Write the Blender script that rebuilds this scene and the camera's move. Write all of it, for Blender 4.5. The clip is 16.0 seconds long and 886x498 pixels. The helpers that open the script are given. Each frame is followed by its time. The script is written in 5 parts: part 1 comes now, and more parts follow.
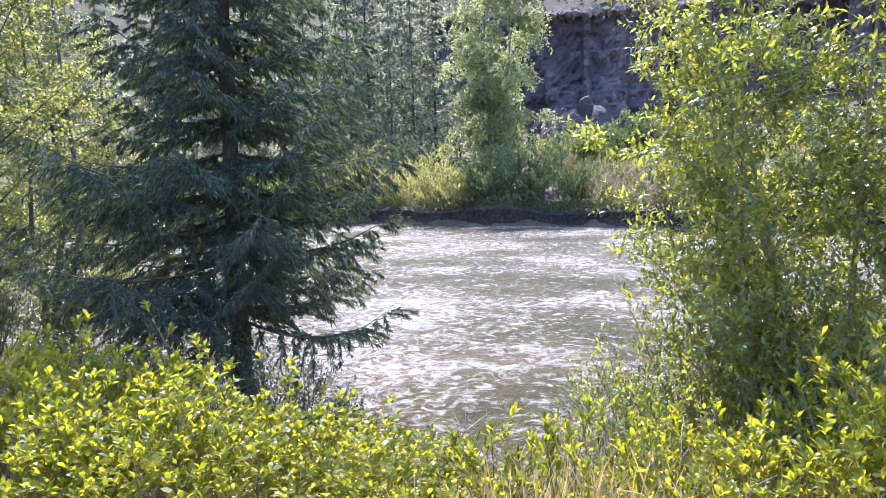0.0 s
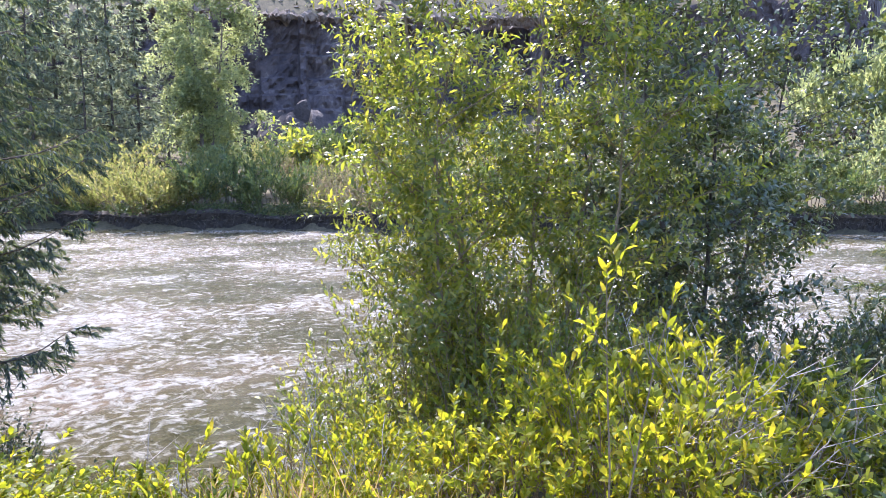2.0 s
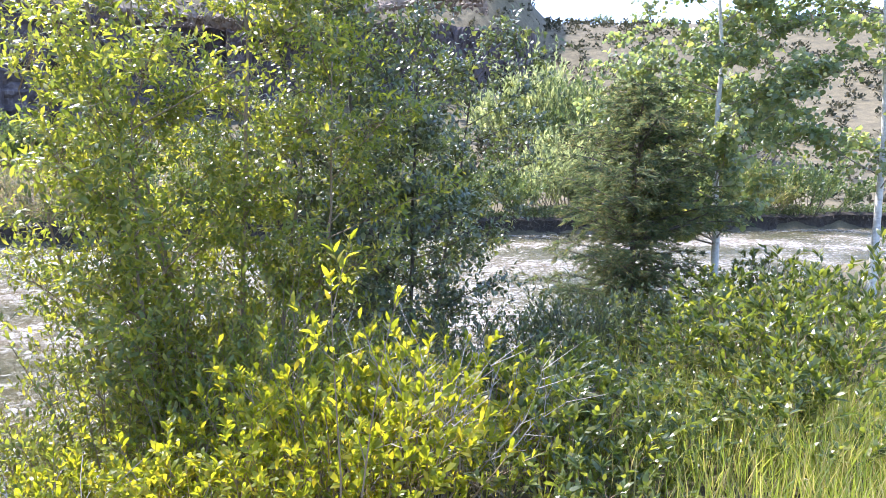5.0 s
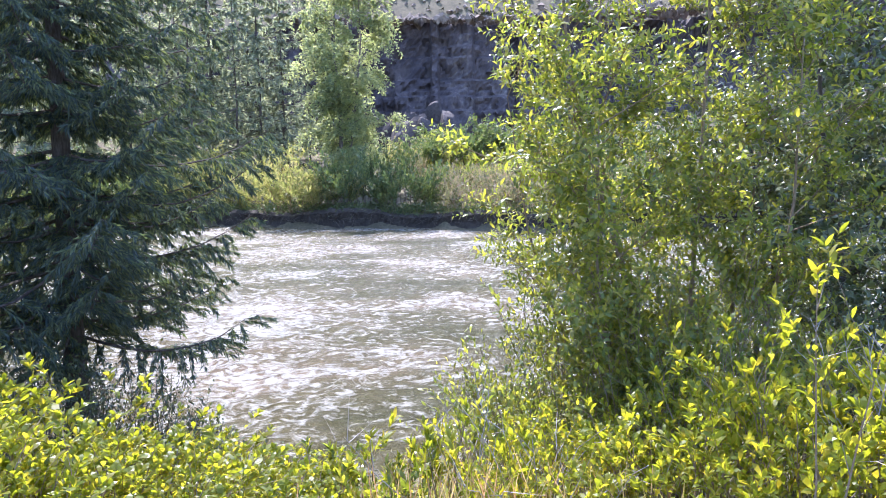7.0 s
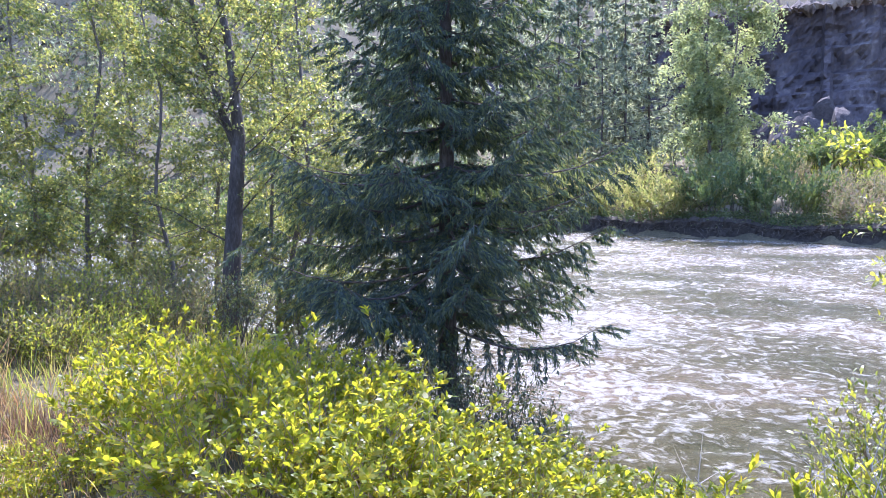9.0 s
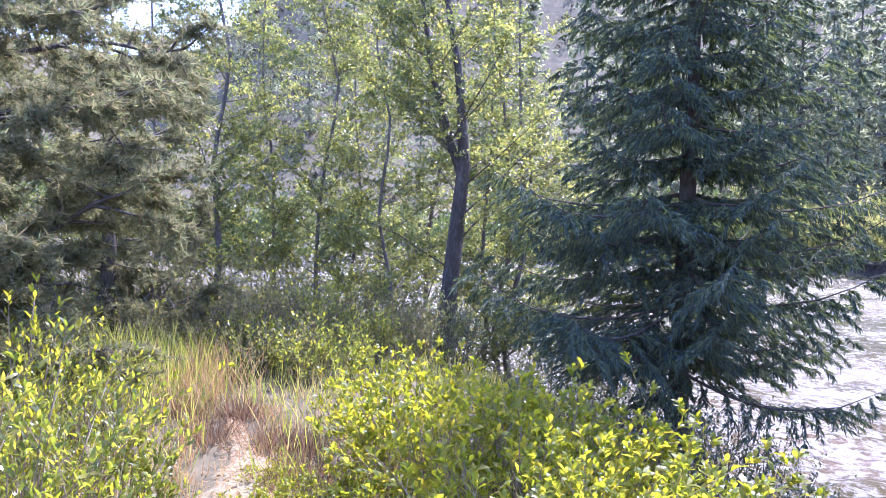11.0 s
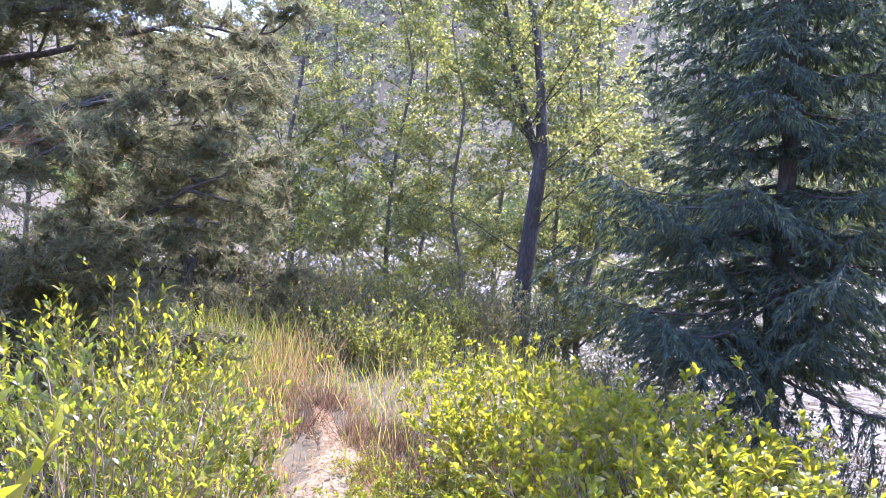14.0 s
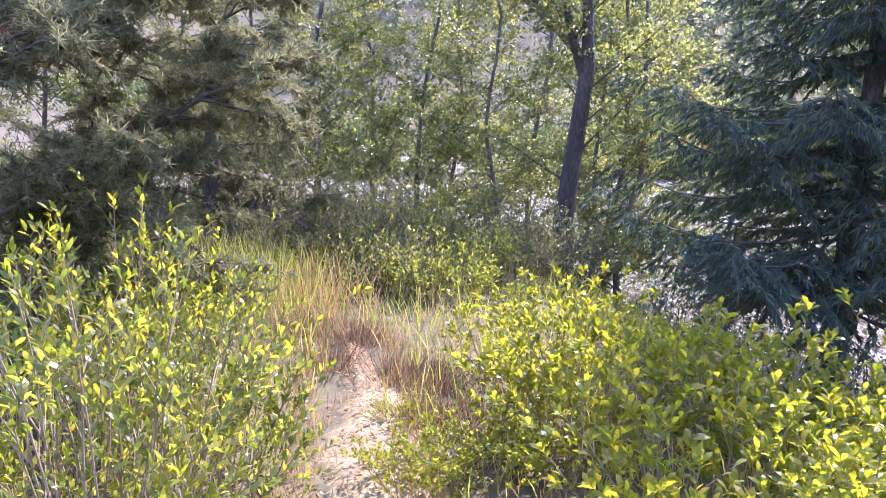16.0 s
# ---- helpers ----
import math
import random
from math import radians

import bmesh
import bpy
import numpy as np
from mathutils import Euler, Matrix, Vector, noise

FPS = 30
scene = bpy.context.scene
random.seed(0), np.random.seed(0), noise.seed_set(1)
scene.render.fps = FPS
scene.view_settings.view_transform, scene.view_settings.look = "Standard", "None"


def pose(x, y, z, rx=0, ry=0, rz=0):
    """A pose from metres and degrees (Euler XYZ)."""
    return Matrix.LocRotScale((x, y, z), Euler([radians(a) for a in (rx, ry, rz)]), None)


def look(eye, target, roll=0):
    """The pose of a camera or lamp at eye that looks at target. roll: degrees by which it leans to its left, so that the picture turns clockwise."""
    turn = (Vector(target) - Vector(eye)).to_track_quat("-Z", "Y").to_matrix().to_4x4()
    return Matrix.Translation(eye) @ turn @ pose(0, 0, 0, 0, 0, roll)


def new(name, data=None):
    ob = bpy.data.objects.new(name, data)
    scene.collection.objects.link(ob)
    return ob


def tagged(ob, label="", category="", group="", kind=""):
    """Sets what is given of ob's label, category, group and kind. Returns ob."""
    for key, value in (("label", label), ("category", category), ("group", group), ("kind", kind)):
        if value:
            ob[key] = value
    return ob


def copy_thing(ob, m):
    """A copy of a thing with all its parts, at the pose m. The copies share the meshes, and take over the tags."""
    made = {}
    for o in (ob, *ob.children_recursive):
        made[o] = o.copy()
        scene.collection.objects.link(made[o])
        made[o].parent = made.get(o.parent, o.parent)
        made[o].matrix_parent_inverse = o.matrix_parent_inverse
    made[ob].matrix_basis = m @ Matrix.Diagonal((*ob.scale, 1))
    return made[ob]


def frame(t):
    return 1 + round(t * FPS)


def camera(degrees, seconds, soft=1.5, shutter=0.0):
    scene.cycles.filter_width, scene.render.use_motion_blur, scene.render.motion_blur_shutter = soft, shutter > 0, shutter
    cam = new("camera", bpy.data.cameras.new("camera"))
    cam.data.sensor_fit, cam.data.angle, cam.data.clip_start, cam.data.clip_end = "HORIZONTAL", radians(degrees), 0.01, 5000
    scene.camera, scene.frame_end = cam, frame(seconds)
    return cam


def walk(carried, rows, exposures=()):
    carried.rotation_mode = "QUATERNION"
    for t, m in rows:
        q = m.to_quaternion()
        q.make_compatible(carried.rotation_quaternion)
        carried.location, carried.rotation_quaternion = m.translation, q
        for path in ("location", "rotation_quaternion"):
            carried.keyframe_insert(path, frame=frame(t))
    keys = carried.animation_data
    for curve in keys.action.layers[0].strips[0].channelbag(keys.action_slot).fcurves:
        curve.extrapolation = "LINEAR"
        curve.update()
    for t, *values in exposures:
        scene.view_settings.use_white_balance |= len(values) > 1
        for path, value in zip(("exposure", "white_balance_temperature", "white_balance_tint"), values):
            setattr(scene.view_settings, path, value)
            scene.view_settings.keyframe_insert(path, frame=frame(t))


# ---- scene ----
cam = camera(65.95, 16.0, soft=0.88)
ROWS = [  # seconds, x, y, z, heading to the right, pitch up, roll
    (0, 0.012, 0.002, 3.199, -5.31, -6.65, -1.81),
    (0.5, 0.042, 0.004, 3.195, -3.79, -6.77, -1.76),
    (1, 0.132, 0.029, 3.188, -0.44, -6.84, -0.42),
    (1.5, 0.160, 0.090, 3.189, 9.81, -5.70, 0.75),
    (2, 0.132, 0.091, 3.193, 17.90, -6.77, -0.35),
    (2.5, 0.108, 0.105, 3.202, 28.75, -7.46, 0.31),
    (3, 0.097, 0.118, 3.199, 35.00, -7.08, 0.27),
    (3.5, 0.101, 0.116, 3.204, 38.74, -6.61, 0.49),
    (3.7, 0.103, 0.112, 3.204, 39.71, -6.40, 0.33),
    (4.3, 0.100, 0.118, 3.200, 42.00, -6.30, 0.25),
    (5.1, 0.095, 0.140, 3.195, 42.30, -6.20, 0.20),
    (5.8, 0.062, 0.153, 3.187, 34.94, -6.03, 0.13),
    (6, -0.043, 0.063, 3.197, 30.32, -5.76, 0.21),
    (6.5, -0.131, 0.061, 3.203, 15.25, -6.98, 0.18),
    (7, -0.118, 0.083, 3.201, 7.26, -6.72, -0.98),
    (7.5, -0.161, 0.151, 3.214, 0.14, -6.61, -1.36),
    (8, -0.134, 0.101, 3.244, -7.02, -5.85, -1.57),
    (8.5, -0.135, 0.141, 3.239, -14.39, -5.70, -1.36),
    (9, -0.118, 0.177, 3.235, -22.26, -5.66, -1.14),
    (9.5, -0.178, 0.224, 3.195, -27.00, -5.26, -1.05),
    (9.7, -0.208, 0.260, 3.190, -29.58, -4.51, -2.02),
    (11.8, -0.903, 0.198, 3.333, -42.05, -4.32, 2.30),
    (12, -0.909, 0.196, 3.328, -43.56, -4.52, 2.13),
    (12.5, -0.938, 0.197, 3.334, -47.39, -5.09, 0.49),
    (13, -0.934, 0.191, 3.333, -47.38, -4.73, 1.03),
    (13.5, -0.947, 0.204, 3.325, -45.72, -4.98, 0.90),
    (14, -0.992, 0.200, 3.318, -42.55, -4.91, 1.47),
    (14.5, -1.044, 0.220, 3.286, -40.13, -5.83, 2.72),
    (15, -1.171, 0.321, 3.257, -42.11, -7.46, 1.82),
    (15.5, -1.304, 0.455, 3.251, -45.24, -8.49, 1.60),
    (16, -1.467, 0.510, 3.180, -44.57, -10.66, 1.11),
]


def aim(x, y, z, heading, pitch, roll):
    h, p = radians(heading), radians(pitch)
    ahead = Vector((math.sin(h) * math.cos(p), math.cos(h) * math.cos(p), math.sin(p)))
    eye = Vector((x, y, z))
    return look(eye, eye + ahead, roll)


walk(cam, [(r[0], aim(*r[1:])) for r in ROWS], exposures=[(0, 2.32, 5550, 31), (1.5, 2.3, 5680, 28), (2.0, 2.24, 5700, 28), (2.5, 2.24, 5750, 27), (3.5, 2.48, 5850, 25), (5.8, 2.48, 5800, 24), (7, 2.4, 5550, 27), (9, 2.42, 5300, 32), (12, 2.68, 5200, 44), (16, 2.58, 5500, 43)])

# ---- light ----
SUN_AZ, SUN_EL = radians(-8.0), radians(55.0)
world = bpy.data.worlds.new("sky")
scene.world = world
world.use_nodes = True
wn = world.node_tree
sky = wn.nodes.new("ShaderNodeTexSky")
sky.sky_type = "NISHITA"
sky.sun_disc = False
sky.sun_elevation, sky.sun_rotation = SUN_EL, SUN_AZ
sky.air_density, sky.dust_density = 1.0, 0.7
wn.links.new(sky.outputs[0], wn.nodes["Background"].inputs[0])
wn.nodes["Background"].inputs[1].default_value = 0.15
lamp = bpy.data.lights.new("sun", "SUN")
lamp.energy, lamp.angle, lamp.color = 2.8, radians(0.6), (1.0, 0.94, 0.82)
sun = new("sun", lamp)
to_sun = Vector((math.sin(SUN_AZ) * math.cos(SUN_EL), math.cos(SUN_AZ) * math.cos(SUN_EL), math.sin(SUN_EL)))
sun.matrix_world = look(to_sun * 300, (0, 0, 0))


# ---- materials ----
def shader(name):
    m = bpy.data.materials.new(name)
    m.use_nodes = True
    nt = m.node_tree
    return m, nt, nt.nodes["Principled BSDF"], nt.nodes["Material Output"]


def node(nt, kind, **kw):
    n = nt.nodes.new(kind)
    for k, v in kw.items():
        n.inputs[k].default_value = v
    return n


def ramp(nt, fac, stops):
    r = nt.nodes.new("ShaderNodeValToRGB")
    e = r.color_ramp.elements
    while len(e) < len(stops):
        e.new(0.5)
    for i, (p, c) in enumerate(stops):
        e[i].position, e[i].color = p, (*c, 1)
    nt.links.new(fac, r.inputs[0])
    return r.outputs[0]


def leaf_material(name, front, back, share=0.45, rough=0.42, gloss=0.5):
    """front: colours of the reflecting side, back: of the light that shines through; they vary leaf by leaf."""
    m, nt, p, out = shader(name)
    geo = nt.nodes.new("ShaderNodeNewGeometry")
    info = nt.nodes.new("ShaderNodeObjectInfo")
    both = nt.nodes.new("ShaderNodeMath")
    both.operation = "ADD"
    nt.links.new(geo.outputs["Random Per Island"], both.inputs[0])
    nt.links.new(info.outputs["Random"], both.inputs[1])
    turn = nt.nodes.new("ShaderNodeMath")
    turn.operation = "FRACT"
    nt.links.new(both.outputs[0], turn.inputs[0])
    rnd = turn.outputs[0]
    n = len(front)
    p.inputs["Roughness"].default_value = rough
    p.inputs["Specular IOR Level"].default_value = gloss
    nt.links.new(ramp(nt, rnd, [((i + 0.5) / n, c) for i, c in enumerate(front)]), p.inputs["Base Color"])
    tr = nt.nodes.new("ShaderNodeBsdfTranslucent")
    nt.links.new(ramp(nt, rnd, [((i + 0.5) / n, c) for i, c in enumerate(back)]), tr.inputs[0])
    mix = node(nt, "ShaderNodeMixShader", Fac=share)
    nt.links.new(p.outputs[0], mix.inputs[1])
    nt.links.new(tr.outputs[0], mix.inputs[2])
    nt.links.new(mix.outputs[0], out.inputs[0])
    return m


def noisy_material(name, stops, scale=3.0, fine=25.0, rough=0.9, bump=0.3, stretch=(1, 1, 1), distance=0.02):
    m, nt, p, out = shader(name)
    co = nt.nodes.new("ShaderNodeTexCoord")
    mp = nt.nodes.new("ShaderNodeMapping")
    mp.inputs["Scale"].default_value = stretch
    nt.links.new(co.outputs["Object"], mp.inputs[0])
    a = node(nt, "ShaderNodeTexNoise", Scale=scale, Detail=6.0, Roughness=0.62)
    b = node(nt, "ShaderNodeTexNoise", Scale=fine, Detail=5.0, Roughness=0.6)
    for n in (a, b):
        nt.links.new(mp.outputs[0], n.inputs["Vector"])
    mixed = nt.nodes.new("ShaderNodeMath")
    mixed.operation = "MULTIPLY_ADD"
    nt.links.new(b.outputs[0], mixed.inputs[0])
    mixed.inputs[1].default_value = 0.6
    half = nt.nodes.new("ShaderNodeMath")
    half.operation = "MULTIPLY"
    half.inputs[1].default_value = 0.55
    nt.links.new(a.outputs[0], half.inputs[0])
    nt.links.new(half.outputs[0], mixed.inputs[2])
    nt.links.new(ramp(nt, mixed.outputs[0], stops), p.inputs["Base Color"])
    bp = node(nt, "ShaderNodeBump", Strength=bump, Distance=distance)
    nt.links.new(mixed.outputs[0], bp.inputs["Height"])
    nt.links.new(bp.outputs[0], p.inputs["Normal"])
    p.inputs["Roughness"].default_value = rough
    p.inputs["Specular IOR Level"].default_value = 0.25
    return m


M_SHRUB = leaf_material("bright_willow_leaf", [(0.11, 0.15, 0.02), (0.14, 0.18, 0.022), (0.165, 0.20, 0.026), (0.20, 0.205, 0.035)],
                        [(0.30, 0.335, 0.010), (0.38, 0.41, 0.011), (0.46, 0.47, 0.013), (0.62, 0.52, 0.02)], 0.61, 0.4, 0.38)
M_SHRUB_GREEN = leaf_material("green_willow_leaf", [(0.075, 0.105, 0.022), (0.10, 0.135, 0.026), (0.13, 0.16, 0.03), (0.18, 0.18, 0.04)],
                              [(0.20, 0.26, 0.016), (0.28, 0.34, 0.018), (0.38, 0.43, 0.022), (0.60, 0.54, 0.04)], 0.54, 0.34, 0.55)
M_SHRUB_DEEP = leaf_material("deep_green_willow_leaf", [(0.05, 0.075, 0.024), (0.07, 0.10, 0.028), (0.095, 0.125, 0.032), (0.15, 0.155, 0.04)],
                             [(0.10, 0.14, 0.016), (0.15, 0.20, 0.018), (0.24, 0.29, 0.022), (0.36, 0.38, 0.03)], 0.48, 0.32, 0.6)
M_WILLOW = leaf_material("willow_leaf", [(0.075, 0.11, 0.028), (0.105, 0.14, 0.032), (0.135, 0.165, 0.036), (0.19, 0.19, 0.045)],
                         [(0.23, 0.28, 0.028), (0.34, 0.40, 0.03), (0.48, 0.52, 0.034), (0.62, 0.58, 0.05)], 0.5, 0.36, 0.55)
M_DARKLEAF = leaf_material("dark_alder_leaf", [(0.055, 0.08, 0.04), (0.075, 0.105, 0.05), (0.095, 0.125, 0.055), (0.13, 0.15, 0.065)],
                           [(0.10, 0.14, 0.03), (0.14, 0.19, 0.035), (0.20, 0.26, 0.035), (0.36, 0.38, 0.05)], 0.3, 0.36, 0.8)
M_GROVE = leaf_material("cottonwood_leaf", [(0.06, 0.085, 0.035), (0.085, 0.115, 0.04), (0.11, 0.14, 0.045), (0.16, 0.175, 0.055)],
                        [(0.18, 0.225, 0.055), (0.255, 0.305, 0.06), (0.36, 0.395, 0.07), (0.58, 0.53, 0.10)], 0.52, 0.34, 0.7)
M_ASPEN = leaf_material("aspen_leaf", [(0.10, 0.13, 0.075), (0.14, 0.17, 0.10), (0.18, 0.205, 0.12), (0.22, 0.235, 0.125)],
                        [(0.24, 0.33, 0.10), (0.32, 0.42, 0.105), (0.42, 0.50, 0.11), (0.55, 0.56, 0.11)], 0.48, 0.36, 0.6)
# needle greens lifted to carry the bright veil that lies over the spruce
M_VEILED_NEEDLE = leaf_material("veiled_spruce_needle", [(0.06, 0.083, 0.07), (0.075, 0.10, 0.08), (0.095, 0.122, 0.084), (0.135, 0.165, 0.085)],
                         [(0.06, 0.095, 0.05), (0.08, 0.125, 0.05), (0.13, 0.18, 0.055), (0.26, 0.31, 0.065)], 0.32, 0.65, 0.2)
M_JUNIPER_YOUNG = leaf_material("young_juniper_spray", [(0.065, 0.095, 0.055), (0.085, 0.12, 0.065), (0.11, 0.14, 0.07), (0.15, 0.15, 0.08)],
                                [(0.13, 0.18, 0.07), (0.18, 0.24, 0.08), (0.25, 0.30, 0.09), (0.34, 0.31, 0.11)], 0.4, 0.7, 0.15)
M_JUNIPER = leaf_material("juniper_spray", [(0.09, 0.10, 0.055), (0.12, 0.13, 0.07), (0.155, 0.155, 0.082), (0.21, 0.18, 0.095)],
                          [(0.22, 0.255, 0.115), (0.29, 0.325, 0.135), (0.38, 0.40, 0.155), (0.46, 0.38, 0.18)], 0.42, 0.75, 0.1)
M_FARWILLOW = leaf_material("far_willow_leaf", [(0.10, 0.115, 0.05), (0.14, 0.15, 0.06), (0.17, 0.175, 0.075), (0.23, 0.20, 0.10)],
                            [(0.30, 0.33, 0.075), (0.38, 0.41, 0.085), (0.46, 0.46, 0.105), (0.50, 0.44, 0.14)], 0.48)
M_FARSCRUB = leaf_material("olive_brush_leaf", [(0.10, 0.105, 0.055), (0.13, 0.13, 0.07), (0.17, 0.16, 0.09), (0.24, 0.18, 0.12)],
                           [(0.20, 0.21, 0.07), (0.27, 0.27, 0.09), (0.33, 0.31, 0.11), (0.40, 0.30, 0.17)], 0.36, 0.6, 0.3)
M_FARGREEN = leaf_material("far_alder_leaf", [(0.055, 0.085, 0.035), (0.075, 0.105, 0.04), (0.10, 0.13, 0.045), (0.13, 0.15, 0.055)],
                           [(0.12, 0.18, 0.045), (0.16, 0.23, 0.05), (0.21, 0.28, 0.055), (0.28, 0.31, 0.07)], 0.34)
M_COTTON = leaf_material("far_cottonwood_leaf", [(0.10, 0.125, 0.07), (0.13, 0.155, 0.08), (0.16, 0.185, 0.09), (0.19, 0.205, 0.10)],
                         [(0.30, 0.36, 0.14), (0.38, 0.44, 0.16), (0.46, 0.51, 0.18), (0.54, 0.57, 0.20)], 0.55, 0.5, 0.4)
M_SAGE = leaf_material("sagebrush_leaf", [(0.030, 0.034, 0.022), (0.045, 0.048, 0.032), (0.065, 0.064, 0.042), (0.10, 0.085, 0.055)],
                       [(0.05, 0.06, 0.03), (0.08, 0.085, 0.04), (0.11, 0.11, 0.05), (0.15, 0.13, 0.07)], 0.25, 0.8, 0.15)
# far paler than the spruce: distance haze is put into the needle colour
M_HAZY_PINE = leaf_material("hazy_pine_needle", [(0.12, 0.14, 0.11), (0.15, 0.17, 0.125), (0.18, 0.20, 0.14), (0.21, 0.225, 0.15)],
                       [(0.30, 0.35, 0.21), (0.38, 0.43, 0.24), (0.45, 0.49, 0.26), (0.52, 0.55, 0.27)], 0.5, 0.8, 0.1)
M_THICKET = leaf_material("thicket_leaf", [(0.075, 0.08, 0.045), (0.10, 0.10, 0.055), (0.13, 0.125, 0.065), (0.17, 0.14, 0.085)],
                          [(0.17, 0.19, 0.06), (0.25, 0.26, 0.07), (0.33, 0.33, 0.08), (0.42, 0.35, 0.12)], 0.42, 0.6, 0.3)
M_GRASS = leaf_material("green_grass_blade", [(0.10, 0.14, 0.03), (0.15, 0.18, 0.04), (0.20, 0.21, 0.06), (0.28, 0.24, 0.10)],
                        [(0.36, 0.46, 0.04), (0.48, 0.56, 0.05), (0.58, 0.58, 0.08), (0.62, 0.52, 0.16)], 0.45)
M_STRAW = leaf_material("dry_grass_blade", [(0.30, 0.18, 0.09), (0.36, 0.22, 0.11), (0.42, 0.28, 0.14), (0.28, 0.20, 0.08)],
                        [(0.46, 0.26, 0.11), (0.54, 0.32, 0.14), (0.60, 0.41, 0.19), (0.46, 0.38, 0.11)], 0.4, 0.6, 0.3)
M_DEADLEAF = leaf_material("russet_spray", [(0.13, 0.088, 0.055), (0.18, 0.115, 0.065)], [(0.22, 0.14, 0.08), (0.28, 0.175, 0.09)], 0.36, 0.7, 0.15)
M_BARK = noisy_material("dark_bark", [(0.3, (0.035, 0.028, 0.022)), (0.55, (0.085, 0.07, 0.055)), (0.75, (0.16, 0.14, 0.115))], 6, 45, 0.9, 0.9, (1, 1, 0.25))
M_GROVEBARK = noisy_material("grey_brown_bark", [(0.3, (0.06, 0.05, 0.04)), (0.55, (0.13, 0.11, 0.09)), (0.75, (0.22, 0.195, 0.16))], 6, 45, 0.9, 0.8, (1, 1, 0.3))
M_TWIG = noisy_material("willow_twig", [(0.3, (0.12, 0.085, 0.05)), (0.6, (0.24, 0.18, 0.11)), (0.8, (0.33, 0.27, 0.19))], 8, 50, 0.75, 0.3)
M_GREYTWIG = noisy_material("bare_grey_twig", [(0.3, (0.17, 0.145, 0.115)), (0.6, (0.31, 0.275, 0.23)), (0.8, (0.43, 0.39, 0.33))], 8, 50, 0.8, 0.3)
M_ASPENBARK = noisy_material("pale_aspen_bark", [(0.36, (0.10, 0.085, 0.07)), (0.44, (0.42, 0.40, 0.34)), (0.62, (0.62, 0.60, 0.52)), (0.8, (0.70, 0.68, 0.60))], 3, 14, 0.75, 0.3, (1, 1, 2.4))
M_GROUND = noisy_material("river_bank_soil", [(0.36, (0.045, 0.04, 0.024)), (0.5, (0.08, 0.07, 0.04)), (0.6, (0.11, 0.095, 0.052)), (0.75, (0.18, 0.145, 0.085))], 0.7, 9, 0.95, 0.7)
# dark wet soil, its colour deepened for the shade below the overhanging brush
M_SHADED_SOIL = noisy_material("shaded_wet_soil", [(0.36, (0.018, 0.015, 0.012)), (0.55, (0.036, 0.03, 0.022)), (0.75, (0.07, 0.058, 0.042))], 1.5, 9, 0.85, 0.9, (1, 1, 1), 0.08)
M_SAND = noisy_material("sandy_path", [(0.36, (0.12, 0.088, 0.05)), (0.5, (0.20, 0.166, 0.092)), (0.7, (0.275, 0.24, 0.138))], 4, 40, 0.95, 0.6)
M_CLIFF = noisy_material("basalt_cliff", [(0.36, (0.036, 0.03, 0.031)), (0.5, (0.062, 0.051, 0.05)), (0.64, (0.10, 0.082, 0.076)), (0.8, (0.22, 0.19, 0.165))], 0.2, 1.2, 0.85, 1.0, (1, 1, 0.6), 0.4)
M_SCREE = noisy_material("tan_scree", [(0.36, (0.06, 0.048, 0.036)), (0.5, (0.14, 0.11, 0.082)), (0.66, (0.24, 0.19, 0.14))], 0.3, 2.0, 0.95, 0.7)
M_ROCK = noisy_material("grey_rock", [(0.36, (0.035, 0.03, 0.028)), (0.52, (0.065, 0.055, 0.05)), (0.7, (0.105, 0.09, 0.08))], 0.6, 6, 0.85, 0.9, (1, 1, 1), 0.15)


